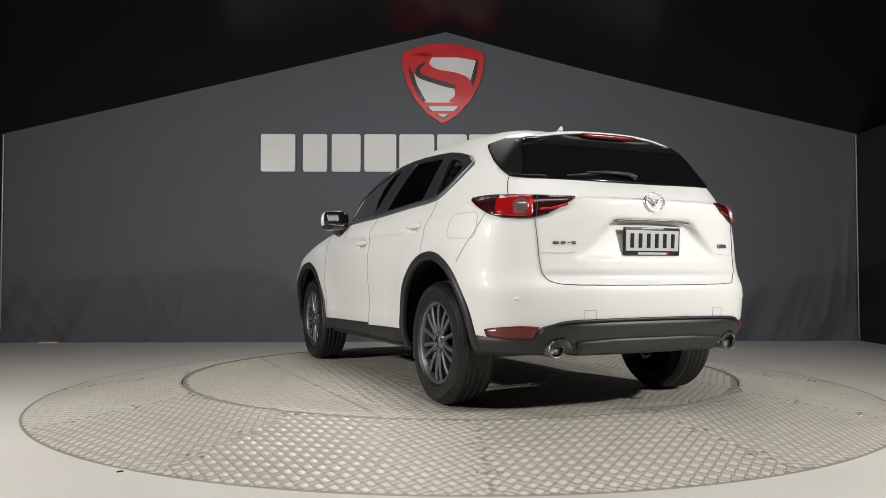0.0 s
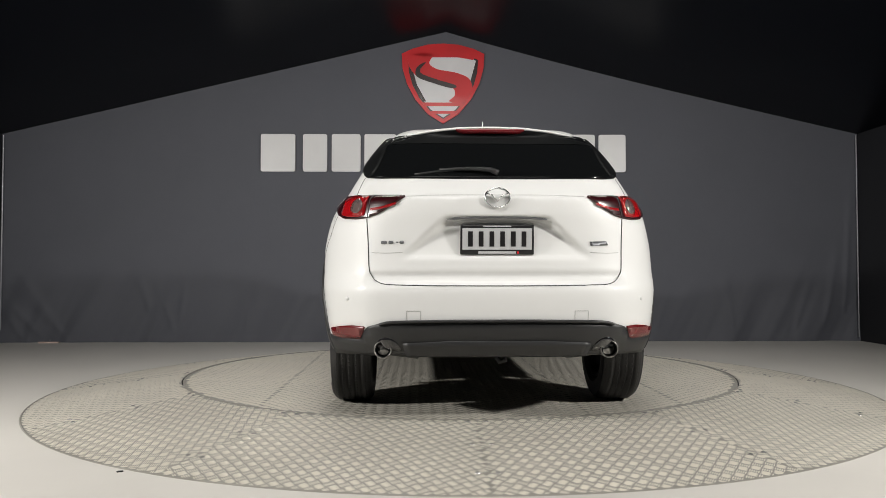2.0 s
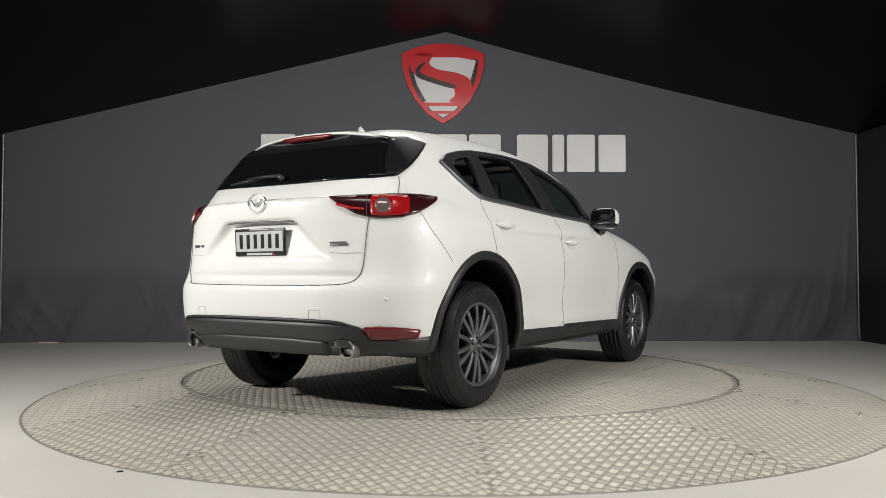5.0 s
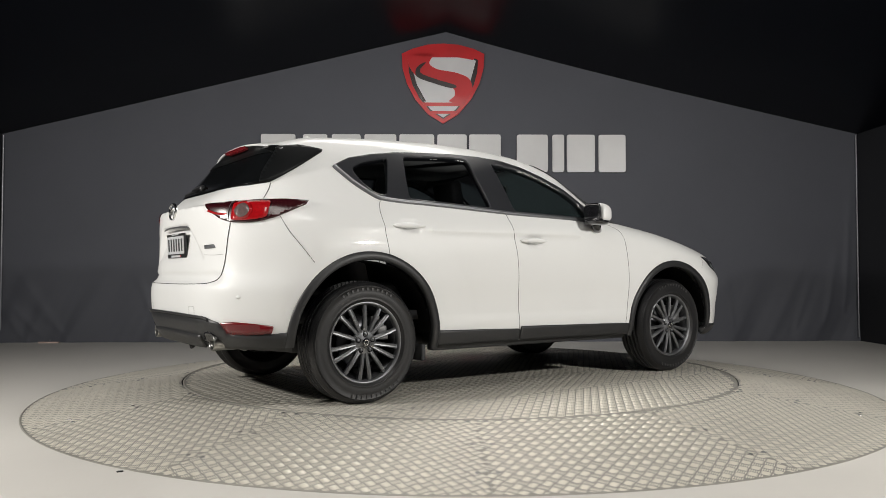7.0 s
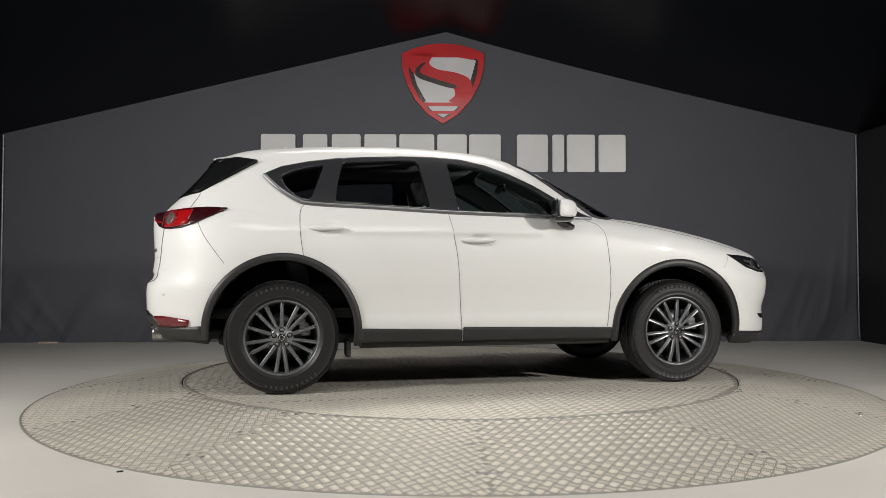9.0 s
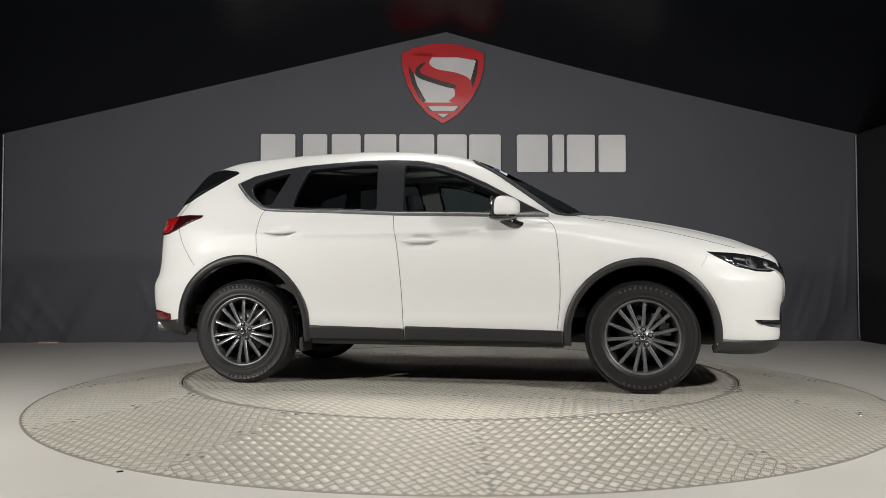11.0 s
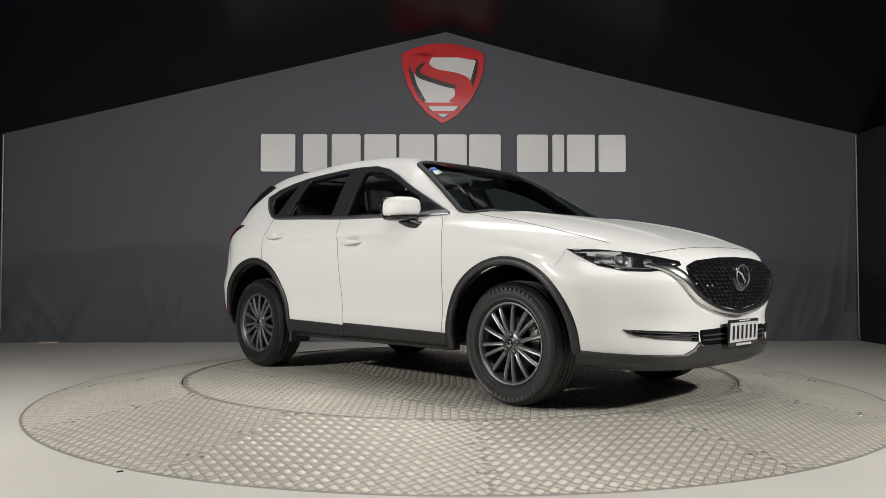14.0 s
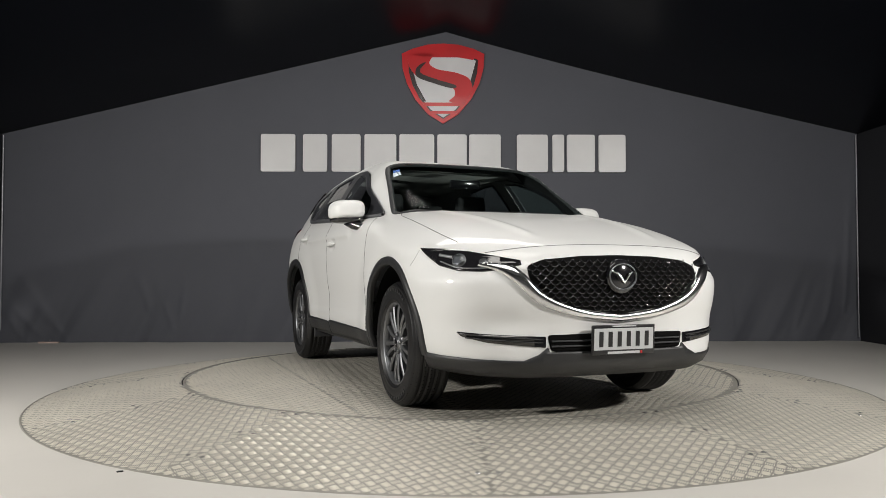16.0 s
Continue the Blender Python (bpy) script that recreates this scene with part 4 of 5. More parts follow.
# ---- wheels
def wheel_meshes():
    out = {}
    R, rim = 0.356, 0.234
    half = 0.112
    prof = [(rim, -half + 0.012), (rim + 0.010, -half + 0.003), (0.252, -half - 0.002), (0.2535, -half - 0.0045), (0.2565, -half - 0.0045), (0.258, -half - 0.003), (0.270, -half - 0.006), (0.294, -half - 0.007), (0.326, -half + 0.001), (0.3275, -half - 0.0015), (0.331, -half - 0.0005), (0.332, -half + 0.0035), (0.343, -half + 0.012), (0.351, -half + 0.024), (R - 0.001, -half + 0.036)]
    g = []
    for c in (-0.055, -0.020, 0.020, 0.055):
        g += [(R, c - 0.0065), (R - 0.007, c - 0.004), (R - 0.007, c + 0.004), (R, c + 0.0065)]
    prof = prof + g + [(r, -h) for r, h in prof[::-1]]
    out["tyre"] = mesh_from("tyre", *lathe(prof, 96), RUBBER)
    # tread blocks at the shoulder
    bm = bmesh.new()
    for k in range(84):
        a = 2 * math.pi * k / 84
        for e in (-1, 1):
            mm = Matrix.Rotation(-a, 4, "Y") @ Matrix.Translation((R - 0.0125, e * (half - 0.021), 0)) @ Matrix.Rotation(e * 0.56, 4, "Z") @ Matrix.Diagonal((0.008, 0.034, 0.021, 1))
            bmesh.ops.create_cube(bm, size=1, matrix=mm)
        for c, w in ((-0.0375, 0.020), (0.0, 0.024), (0.0375, 0.020)):
            mm = Matrix.Rotation(-a - c * 0.6, 4, "Y") @ Matrix.Translation((R - 0.0035, c, 0)) @ Matrix.Rotation(0.35, 4, "Z") @ Matrix.Rotation(0.25, 4, "X") @ Matrix.Diagonal((0.008, w, 0.0225, 1))
            bmesh.ops.create_cube(bm, size=1, matrix=mm)
    me = bpy.data.meshes.new("tread_block")
    bm.to_mesh(me)
    bm.free()
    me.materials.append(RUBBER)
    out["tread_block"] = me
    bm = bmesh.new()
    for c0, cnt in ((90, 11), (282, 11)):
        for k in range(cnt):
            a = radians(c0 - 30 + 60 * k / (cnt - 1))
            mm = Matrix.Rotation(-a, 4, "Y") @ Matrix.Translation((0.312, -half - 0.0065, 0)) @ Matrix.Diagonal((0.017, 0.003, 0.012, 1))
            bmesh.ops.create_cube(bm, size=1, matrix=mm)
    me = bpy.data.meshes.new("sidewall_mark")
    bm.to_mesh(me)
    bm.free()
    me.materials.append(RUBBER_MARK)
    out["sidewall_mark"] = me
    barrel = [(rim - 0.006, half - 0.01), (0.205, half - 0.02), (0.190, 0.02), (0.20, -0.05), (rim - 0.016, -half + 0.045)]
    out["barrel"] = mesh_from("barrel", *lathe(barrel, 80), ALLOY_INNER)
    lip = [(rim - 0.016, -half + 0.045), (rim - 0.014, -half + 0.020), (rim - 0.009, -half + 0.013), (rim - 0.004, -half + 0.006), (rim + 0.006, -half + 0.009), (rim + 0.008, -half + 0.016)]
    out["rim"] = mesh_from("rim", *lathe(lip, 80), DARK_CHROME)
    out["brake_disc"] = mesh_from("brake_disc", *lathe([(0.07, -0.02), (0.148, -0.018), (0.15, -0.010), (0.148, 0.0), (0.07, 0.0)], 48), ALLOY_INNER)
    out["back"] = mesh_from("back", *lathe([(0.0, 0.015), (0.19, 0.02)], 40), OPENING_SHADE)
    hub = [(0.0, -half + 0.010), (0.022, -half + 0.010), (0.029, -half + 0.013), (0.030, -half + 0.020), (0.058, -half + 0.022), (0.074, -half + 0.030), (0.078, -half + 0.05)]
    out["hub"] = mesh_from("hub", *lathe(hub, 40), DARK_CHROME)
    out["cap"] = mesh_from("cap", *lathe([(0.0, -half + 0.005), (0.020, -half + 0.006), (0.026, -half + 0.010)], 28), GLOSS_BLACK)
    out["cap_ring"] = mesh_from("cap_ring", *lathe([(0.013, -half + 0.0045), (0.0145, -half + 0.003), (0.017, -half + 0.0045)], 28), CHROME)
    out["lug_nut"] = mesh_from("lug_nut", *lathe([(0.0, -half + 0.012), (0.008, -half + 0.012), (0.0105, -half + 0.016), (0.011, -half + 0.03)], 10, "y", (0.050, 0, 0)), DARK_CHROME)
    out["lug_well"] = mesh_from("lug_well", *lathe([(0.012, -half + 0.0205), (0.017, -half + 0.0200)], 16, "y", (0.050, 0, 0)), GLOSS_BLACK)
    for nm, w0, w1 in (("spoke", 0.0135, 0.0115), ("twin_spoke", 0.0110, 0.0135)):
        bm = bmesh.new()
        rows = []
        for k in range(7):
            t = k / 6
            r = 0.055 + (0.227 - 0.055) * t
            w = w0 + (w1 - w0) * t
            d = -half + 0.024 - 0.010 * math.sin(t * 2.6) + 0.004 * t
            rows.append([bm.verts.new((r, d + 0.030, -w * 0.8)), bm.verts.new((r, d + 0.006, -w)), bm.verts.new((r, d, -w * 0.55)), bm.verts.new((r, d + 0.002, 0)), bm.verts.new((r, d, w * 0.55)), bm.verts.new((r, d + 0.006, w)), bm.verts.new((r, d + 0.030, w * 0.8))])
        for q, s2 in zip(rows, rows[1:]):
            for i in range(6):
                bm.faces.new((q[i], q[i + 1], s2[i + 1], s2[i]))
        bmesh.ops.recalc_face_normals(bm, faces=bm.faces)
        me = bpy.data.meshes.new(nm)
        bm.to_mesh(me)
        bm.free()
        me.materials.append(DARK_CHROME)
        out[nm] = me
    return out


WM = wheel_meshes()


def build_wheel(cx, s, spin):
    """A wheel with its outer face towards -y, turned round for the left side."""
    tyre = part("wheel", WM["tyre"], None, CAR, "black tyre on a dark multi-spoke alloy rim")
    tyre.matrix_basis = pose(cx, s * 0.778, 0.356, 0, 0, 180 if s > 0 else 0) @ Matrix.Rotation(radians(spin), 4, "Y")
    for nm in ("tread_block", "sidewall_mark", "rim", "barrel", "back", "brake_disc", "hub", "cap", "cap_ring"):
        o = part(nm, WM[nm], None, tyre)
        if nm in ("tread_block", "sidewall_mark"):
            tagged(o, kind="stuff")
    for k in range(5):
        a = 90 + 72 * k
        for nm, da in (("spoke", 0), ("twin_spoke", 27.0), ("twin_spoke", 45.0), ("lug_nut", 0), ("lug_well", 0)):
            o = part(nm, WM[nm], None, tyre)
            o.matrix_basis = Matrix.Rotation(radians(-a - da), 4, "Y")
    return tyre


def build_caliper(cx, s):
    bm = bmesh.new()
    for k in range(4):
        a = radians(10 + 14 * k)
        box_bm(cx + 0.150 * math.cos(a), s * 0.80, 0.361 + 0.150 * math.sin(a), 0.065, 0.06, 0.05, 0.010, 2, bm)
    part("brake_caliper", bm, CALIPER, CAR, "dull cast brake caliper")


for CX in (1.35, -1.35):
    for S in (1, -1):
        build_caliper(CX, S)

for CX, SPIN in ((1.35, 4), (-1.35, 0)):
    for S in (1, -1):
        build_wheel(CX, S, SPIN)


# ---- rear end
def build_rear():
    # tailgate glass with its gloss black surround
    half = [(-1.875, 0.680, 1.276), (-1.84, 0.675, 1.335), (-1.785, 0.655, 1.42), (-1.74, 0.625, 1.495), (-1.76, 0.52, 1.515), (-1.80, 0.3, 1.522)]
    low = [(-2.03, 0.2, 1.252), (-1.993, 0.415, 1.256), (-1.93, 0.58, 1.262)]
    ring = half + [(p[0], -p[1], p[2]) for p in half[::-1]] + [(p[0], -p[1], p[2]) for p in low[::-1]] + low
    patch("rear_window", rounded(ring, 0.02), "B", REAR_GLASS, None, "black tinted tailgate window", off=0.011, thick=0.012, step=0.02)
    for s in (1, -1):
        m = "L" if s > 0 else "R"
        patch("spoiler_fin", rounded([(-1.505, 1.496), (-1.64, 1.518), (-1.76, 1.502), (-1.82, 1.42), (-1.885, 1.33), (-1.915, 1.272), (-1.868, 1.278), (-1.70, 1.375)], 0.012), m, FIN_BLACK, None, "satin black fin beside the tailgate window", off=0.017, thick=0.02, step=0.015)
    # roof spoiler
    bm, bm2 = bmesh.new(), bmesh.new()
    rows, under = [], []
    for k in range(33):
        y = -0.575 + 1.15 * k / 32
        e = abs(y / 0.60)
        zt = 1.588 - 0.078 * e ** 2.4
        thin = 1 - 0.7 * e ** 5
        xr = -1.83 + 0.085 * e ** 3
        rows.append([bm.verts.new((-1.58, y * 0.90, zt + 0.010)), bm.verts.new((-1.72, y * 0.955, zt + 0.002)), bm.verts.new((xr + 0.01, y, zt - 0.018)), bm.verts.new((xr - 0.002, y, zt - 0.018 - 0.008 * thin)), bm.verts.new((xr + 0.006, y, zt - 0.018 - 0.014 * thin)), bm.verts.new((-1.62, y, zt - 0.018 - 0.020 * thin))])
        under.append([bm2.verts.new((xr + 0.010, y * 0.985, zt - 0.033)), *[bm2.verts.new(cast(*to_2d((-1.80 + 0.06 * e, y * 0.985, zz), "B"), "B")[0] + Vector((-0.018, 0.006 * (1 if y > 0 else -1) * e, 0))) for zz in (zt - 0.052, min(zt - 0.060, 1.505), 1.472)]])
    for q, w in zip(rows, rows[1:]):
        for i in range(5):
            bm.faces.new((q[i], q[i + 1], w[i + 1], w[i]))
    for q, w in zip(under, under[1:]):
        for i in range(3):
            bm2.faces.new((q[i], q[i + 1], w[i + 1], w[i]))
    sp = part("spoiler", bm, PAINT, CAR, "white roof spoiler over the tailgate window")
    part("spoiler_underside", bm2, FIN_BLACK, sp, "satin black underside")
    bm = bmesh.new()
    rows = []
    for k in range(17):
        y = -0.19 + 0.38 * k / 16
        e = abs(y / 0.60)
        zt = 1.588 - 0.078 * e ** 2.4
        xr = -1.834 + 0.085 * e ** 3
        h = 0.013 * (1 - abs(y / 0.19) ** 8 * 0.8)
        rows.append([bm.verts.new((xr + 0.02, y, zt - 0.027)), bm.verts.new((xr - 0.001, y, zt - 0.029)), bm.verts.new((xr + 0.004, y, zt - 0.031 - h * 1.6)), bm.verts.new((xr + 0.05, y, zt - 0.033 - h * 1.7))])
    for q, w in zip(rows, rows[1:]):
        for i in range(3):
            bm.faces.new((q[i], q[i + 1], w[i + 1], w[i]))
    part("brake_light", bm, REFLECTOR, sp, "long red high-level brake light")
    ribbon("glass_line", [(-1.82, 0.36, 1.470), (-1.83, 0.2, 1.476), (-1.83, 0.0, 1.478), (-1.83, -0.2, 1.476), (-1.82, -0.36, 1.470)], "B", 0.004, DARK_CHROME, None, "", off=0.009)
    # fin antenna
    bm = bmesh.new()
    rows = []
    for k in range(9):
        t = k / 8
        x = -1.17 - 0.16 * t
        h = 0.090 * t ** 1.4 * (1 - max(0, t - 0.85) * 2.5)
        w = 0.022 * (1 - 0.25 * t) * math.sin(math.pi * min(1, 0.12 + t * 0.8)) ** 0.5
        z = float(ROOF(x)) - 0.012
        rows.append([bm.verts.new((x, -w, z)), bm.verts.new((x - 0.01, -w * 0.45, z + h * 0.6)), bm.verts.new((x - 0.02, 0, z + h + 0.012)), bm.verts.new((x - 0.01, w * 0.45, z + h * 0.6)), bm.verts.new((x, w, z))])
    for q, w in zip(rows, rows[1:]):
        for i in range(4):
            bm.faces.new((q[i], q[i + 1], w[i + 1], w[i]))
    bm.faces.new(rows[-1])
    part("antenna_fin", bm, PAINT, CAR, "white shark fin antenna")
    # wiper on the tailgate glass
    wip = part("rear_wiper", tube_bm([Vector((0, 0, 0)) + cast(*to_2d((-1.98, y, z), "B"), "B")[0] + cast(*to_2d((-1.98, y, z), "B"), "B")[1] * o for y, z, o in ((-0.02, 1.262, 0.03), (0.02, 1.278, 0.035), (0.14, 1.288, 0.03), (0.28, 1.286, 0.025))], [0.016, 0.013, 0.010, 0.007], 8), CLAD, CAR, "black rear wiper arm and blade")
    part("blade", tube_bm([cast(*to_2d((-1.98, y, z), "B"), "B")[0] + cast(*to_2d((-1.98, y, z), "B"), "B")[1] * 0.014 for y, z in ((0.05, 1.295), (0.18, 1.293), (0.30, 1.283), (0.40, 1.268))], 0.007, 6), CLAD, wip)
    # lights
    for s in (1, -1):
        base = [(-2.160, 0.462, 1.146), (-2.13, 0.56, 1.153), (-2.083, 0.655, 1.160), (-1.98, 0.76, 1.168), (-1.84, 0.81, 1.174), (-1.695, 0.82, 1.168), (-1.705, 0.82, 1.150), (-1.80, 0.82, 1.105), (-1.88, 0.81, 1.070), (-1.96, 0.775, 1.046), (-2.03, 0.72, 1.040), (-2.08, 0.66, 1.044), (-2.11, 0.60, 1.060), (-2.14, 0.53, 1.100)]
        lamp = patch("tail_light", flip(base, s), "B", DARK_RED, None, "dark red tail light with clear round lamp", off=0.011, thick=0.03, step=0.015)
        red = [(-2.078, 0.664, 1.150), (-2.03, 0.72, 1.156), (-1.97, 0.765, 1.158), (-1.915, 0.79, 1.156), (-1.92, 0.79, 1.068), (-1.97, 0.765, 1.056), (-2.03, 0.72, 1.050), (-2.078, 0.664, 1.052)]
        patch("red_lens", rounded(flip(red, s), 0.02), "B", RED_LENS, lamp, "bright red lens", off=0.015, thick=0.006, step=0.02)
        c = to_2d((-2.042, s * 0.712, 1.102), "B")
        circ = [(c[0] + 0.036 * math.cos(a), c[1] + 0.036 * math.sin(a)) for a in [2 * math.pi * k / 24 for k in range(24)]]
        ribbon("lens_line", flip([(-2.088, 0.648, 1.158), (-2.090, 0.646, 1.10), (-2.088, 0.650, 1.045)], s), "B", 0.003, SEAM, lamp, "", off=0.014)
        ribbon("lens_line", flip([(-2.145, 0.50, 1.112), (-2.12, 0.57, 1.092), (-2.095, 0.635, 1.085)], s), "B", 0.012, RED_LENS, lamp, "", off=0.013)
        ring = [(c[0] + 0.048 * math.cos(a), c[1] + 0.046 * math.sin(a)) for a in [2 * math.pi * k / 28 for k in range(28)]]
        as3 = lambda q: [(-(CYL_X + math.cos(u)), math.sin(u), v) for u, v in q]
        patch("ring_lens", as3(ring), "B", RED_LENS, lamp, "", off=0.019, thick=0.006, step=0.03)
        patch("round_lamp", as3(circ), "B", CLEAR_LAMP, lamp, "clear round indicator lamp", off=0.023, thick=0.006, step=0.03)
        patch("lower_reflector", rounded(flip([(-2.14, 0.665, 0.490), (-2.10, 0.74, 0.494), (-2.03, 0.82, 0.486), (-1.93, 0.88, 0.472), (-1.95, 0.88, 0.432), (-2.05, 0.80, 0.426), (-2.10, 0.74, 0.428), (-2.125, 0.70, 0.432)], s), 0.01), "B", REFLECTOR, None, "red reflector low in the bumper", off=0.010, thick=0.02, step=0.03)
    # black lower bumper
    top = [(-1.845, 0.905, 0.436), (-1.95, 0.86, 0.428), (-2.06, 0.78, 0.425), (-2.115, 0.71, 0.428), (-2.145, 0.65, 0.490), (-2.17, 0.58, 0.510), (-2.20, 0.25, 0.518)]
    bot = [(-2.20, 0.25, 0.348), (-2.18, 0.53, 0.350), (-2.13, 0.66, 0.345), (-2.06, 0.78, 0.342), (-1.95, 0.86, 0.335), (-1.845, 0.905, 0.325)]
    poly = top + [(p[0], -p[1], p[2]) for p in top[::-1]] + [(p[0], -p[1], p[2]) for p in bot[::-1]] + bot
    patch("rear_valance", poly, "B", CLAD, None, "black plastic lower rear bumper", off=0.007, thick=0.06, step=0.04)
    lip = [(-2.185, 0.475, 0.412), (-2.20, 0.25, 0.424)]
    low = [(-2.20, 0.25, 0.347), (-2.185, 0.475, 0.348)]
    poly = lip + [(p[0], -p[1], p[2]) for p in lip[::-1]] + [(p[0], -p[1], p[2]) for p in low[::-1]] + low
    patch("valance_lip", poly, "B", CLAD, None, "black lower lip of the rear bumper", off=0.017, thick=0.03, step=0.04)
    ribbon("valance_ledge", [(-2.16, 0.575, 0.505), (-2.18, 0.50, 0.517), (-2.20, 0.25, 0.523), (-2.2, 0, 0.524), (-2.20, -0.25, 0.523), (-2.18, -0.50, 0.517), (-2.16, -0.575, 0.505)], "B", 0.012, CLAD, None, "", off=0.016, thick=0.02)
    # seams
    gate = [(-2.083, 0.658, 1.04), (-2.10, 0.655, 0.95), (-2.12, 0.65, 0.80), (-2.135, 0.628, 0.738), (-2.155, 0.575, 0.708), (-2.18, 0.48, 0.700), (-2.2, 0.25, 0.697), (-2.2, 0.0, 0.696)]
    ribbon("tailgate_gap", gate + [(p[0], -p[1], p[2]) for p in gate[-2::-1]], "B", 0.003, SEAM, off=0.0035)
    for s in (1, -1):
        ribbon("tailgate_gap", flip([(-2.14, 0.65, 0.865), (-2.15, 0.56, 0.862), (-2.16, 0.47, 0.865)], s), "B", 0.0025, FINE_GAP)
        ribbon("tailgate_gap", flip([(-2.12, 0.45, 1.152), (-2.15, 0.25, 1.158), (-2.15, 0.0, 1.158)], s), "B", 0.0025, FINE_GAP)
        ribbon("tailgate_gap", flip([(-1.87, 0.69, 1.275), (-1.90, 0.72, 1.235), (-1.945, 0.745, 1.178)], s), "B", 0.004, SEAM)
        q = s * 0.41
        ribbon("tow_cover_gap", [(-2.2, q - 0.035, 0.525), (-2.2, q - 0.035, 0.572), (-2.2, q + 0.035, 0.572), (-2.2, q + 0.035, 0.525)], "B", 0.002, FINE_GAP, smooth=False)
        c = to_2d((-2.05, s * 0.74, 0.63), "B")
        patch("parking_sensor", [(-(CYL_X + math.cos(c[0] + 0.011 * math.cos(a))), math.sin(c[0] + 0.011 * math.cos(a)), c[1] + 0.011 * math.sin(a)) for a in [2 * math.pi * k / 14 for k in range(14)]], "B", PAINT, None, "", off=0.0015, thick=0.004)
    # chrome strip over the plate
    bar = []
    for k in range(15):
        y = -0.252 + 0.036 * k
        u, v = to_2d((-2.2, y, 1.056 - 0.014 * abs(y / 0.28) ** 3), "B")
        h, _ = cast(u, v, "B")
        bar.append((h.x + 0.009, y, 1.040 - 0.014 * abs(y / 0.28) ** 3))
    part("plate_garnish", tube_bm(bar, [0.003] + [0.006] * 13 + [0.003], 8), DARK_CHROME, CAR, "dull metal strip above the number plate")
    # oval emblem
    em = part("emblem", lathe_bm([(0.088, 0.0), (0.091, -0.008), (0.098, -0.012), (0.105, -0.007), (0.107, 0.004)], 40, "x"), CHROME, CAR, "chrome oval emblem on the tailgate")
    seat, _ = cast(0.0, 1.137, "B")
    em.matrix_basis = Matrix.Translation((seat.x - 0.001, 0, 1.137)) @ Matrix.Diagonal((1, 0.64, 0.50, 1))
    part("inner_wing", tube_bm([(-0.006, -0.092, 0.045), (-0.010, -0.045, 0.030), (-0.012, 0, -0.035), (-0.010, 0.045, 0.030), (-0.006, 0.092, 0.045)], [0.004, 0.008, 0.010, 0.008, 0.004], 8), CHROME, em)
    # model and engine badges as plain bars
    for y0, z0, w, h, sk in ((0.575, 0.916, 0.036, 0.016, 0), (0.532, 0.916, 0.028, 0.016, 0), (0.496, 0.916, 0.014, 0.006, 0), (0.470, 0.916, 0.024, 0.016, 0)):
        patch("badge_bar", rounded([(-2.15, y0 + w / 2, z0 - h / 2), (-2.15, y0 - w / 2, z0 - h / 2), (-2.15, y0 - w / 2, z0 + h / 2), (-2.15, y0 + w / 2, z0 + h / 2)], 0.006), "B", DARK_CHROME, None, "small chrome badge bar", off=0.004, thick=0.004)
    patch("badge_bar", rounded([(-2.15, -0.47, 0.898), (-2.15, -0.58, 0.902), (-2.15, -0.565, 0.922), (-2.15, -0.465, 0.920)], 0.004), "B", DARK_CHROME, None, "small slanted chrome badge bar", off=0.004, thick=0.004)
    # tail pipes
    for s in (1, -1):
        pipe = part("exhaust_tip", lathe_bm([(0.0385, 0.012), (0.039, -0.006), (0.041, -0.010), (0.045, -0.008), (0.046, 0.0), (0.045, 0.16)], 32, "x", (-2.150, s * 0.575, 0.375)), STEEL, CAR, "polished round exhaust tip")
        part("exhaust_bore", lathe_bm([(0.0, 0.06), (0.036, 0.05), (0.0392, 0.008)], 24, "x", (-2.150, s * 0.575, 0.375)), INTERIOR, pipe)
        o = [(-2.2, s * 0.575 + 0.075 * math.cos(a), 0.372 + 0.068 * math.sin(a)) for a in [math.pi * k / 14 for k in range(15)]]
        o = [(p[0], p[1], p[2]) for p in o]
        patch("exhaust_cutout", o, "B", GLOSS_BLACK, None, "", off=0.0095, thick=0.006)


build_rear()


def build_plate(x, z, e, tilt):
    """A number plate in a black frame; its characters are plain bars."""
    root = part("number_plate", box_bm(0, 0, 0, 0.012, 0.372, 0.148, 0.004), PLATE_BLACK, CAR, "white number plate in a black frame")
    root.matrix_basis = pose(x, 0, z, 0, tilt, 0)
    part("plate_face", box_bm(e * 0.0065, 0, 0.004, 0.003, 0.350, 0.108, 0.001), PLATE_WHITE, root, smooth=False)
    for k in range(6):
        y = -0.135 + 0.054 * k
        part("character_bar", box_bm(e * 0.009, y, 0.004, 0.002, 0.024, 0.076, 0.0008), PLATE_BLACK, root, smooth=False)
    part("frame_bar", box_bm(e * 0.007, 0, -0.064, 0.002, 0.19, 0.012), PLATE_WHITE, root, smooth=False)
    part("frame_bar", box_bm(e * 0.007, 0, 0.068, 0.002, 0.14, 0.006), PLATE_WHITE, root, smooth=False)
    part("frame_bar", box_bm(e * 0.0075, -e * 0.105 * -1, -0.064, 0.002, 0.010, 0.012), SIGN_RED, root, smooth=False)


build_plate(-2.193, 0.928, -1, -3)
build_plate(2.325, 0.427, 1, 3)


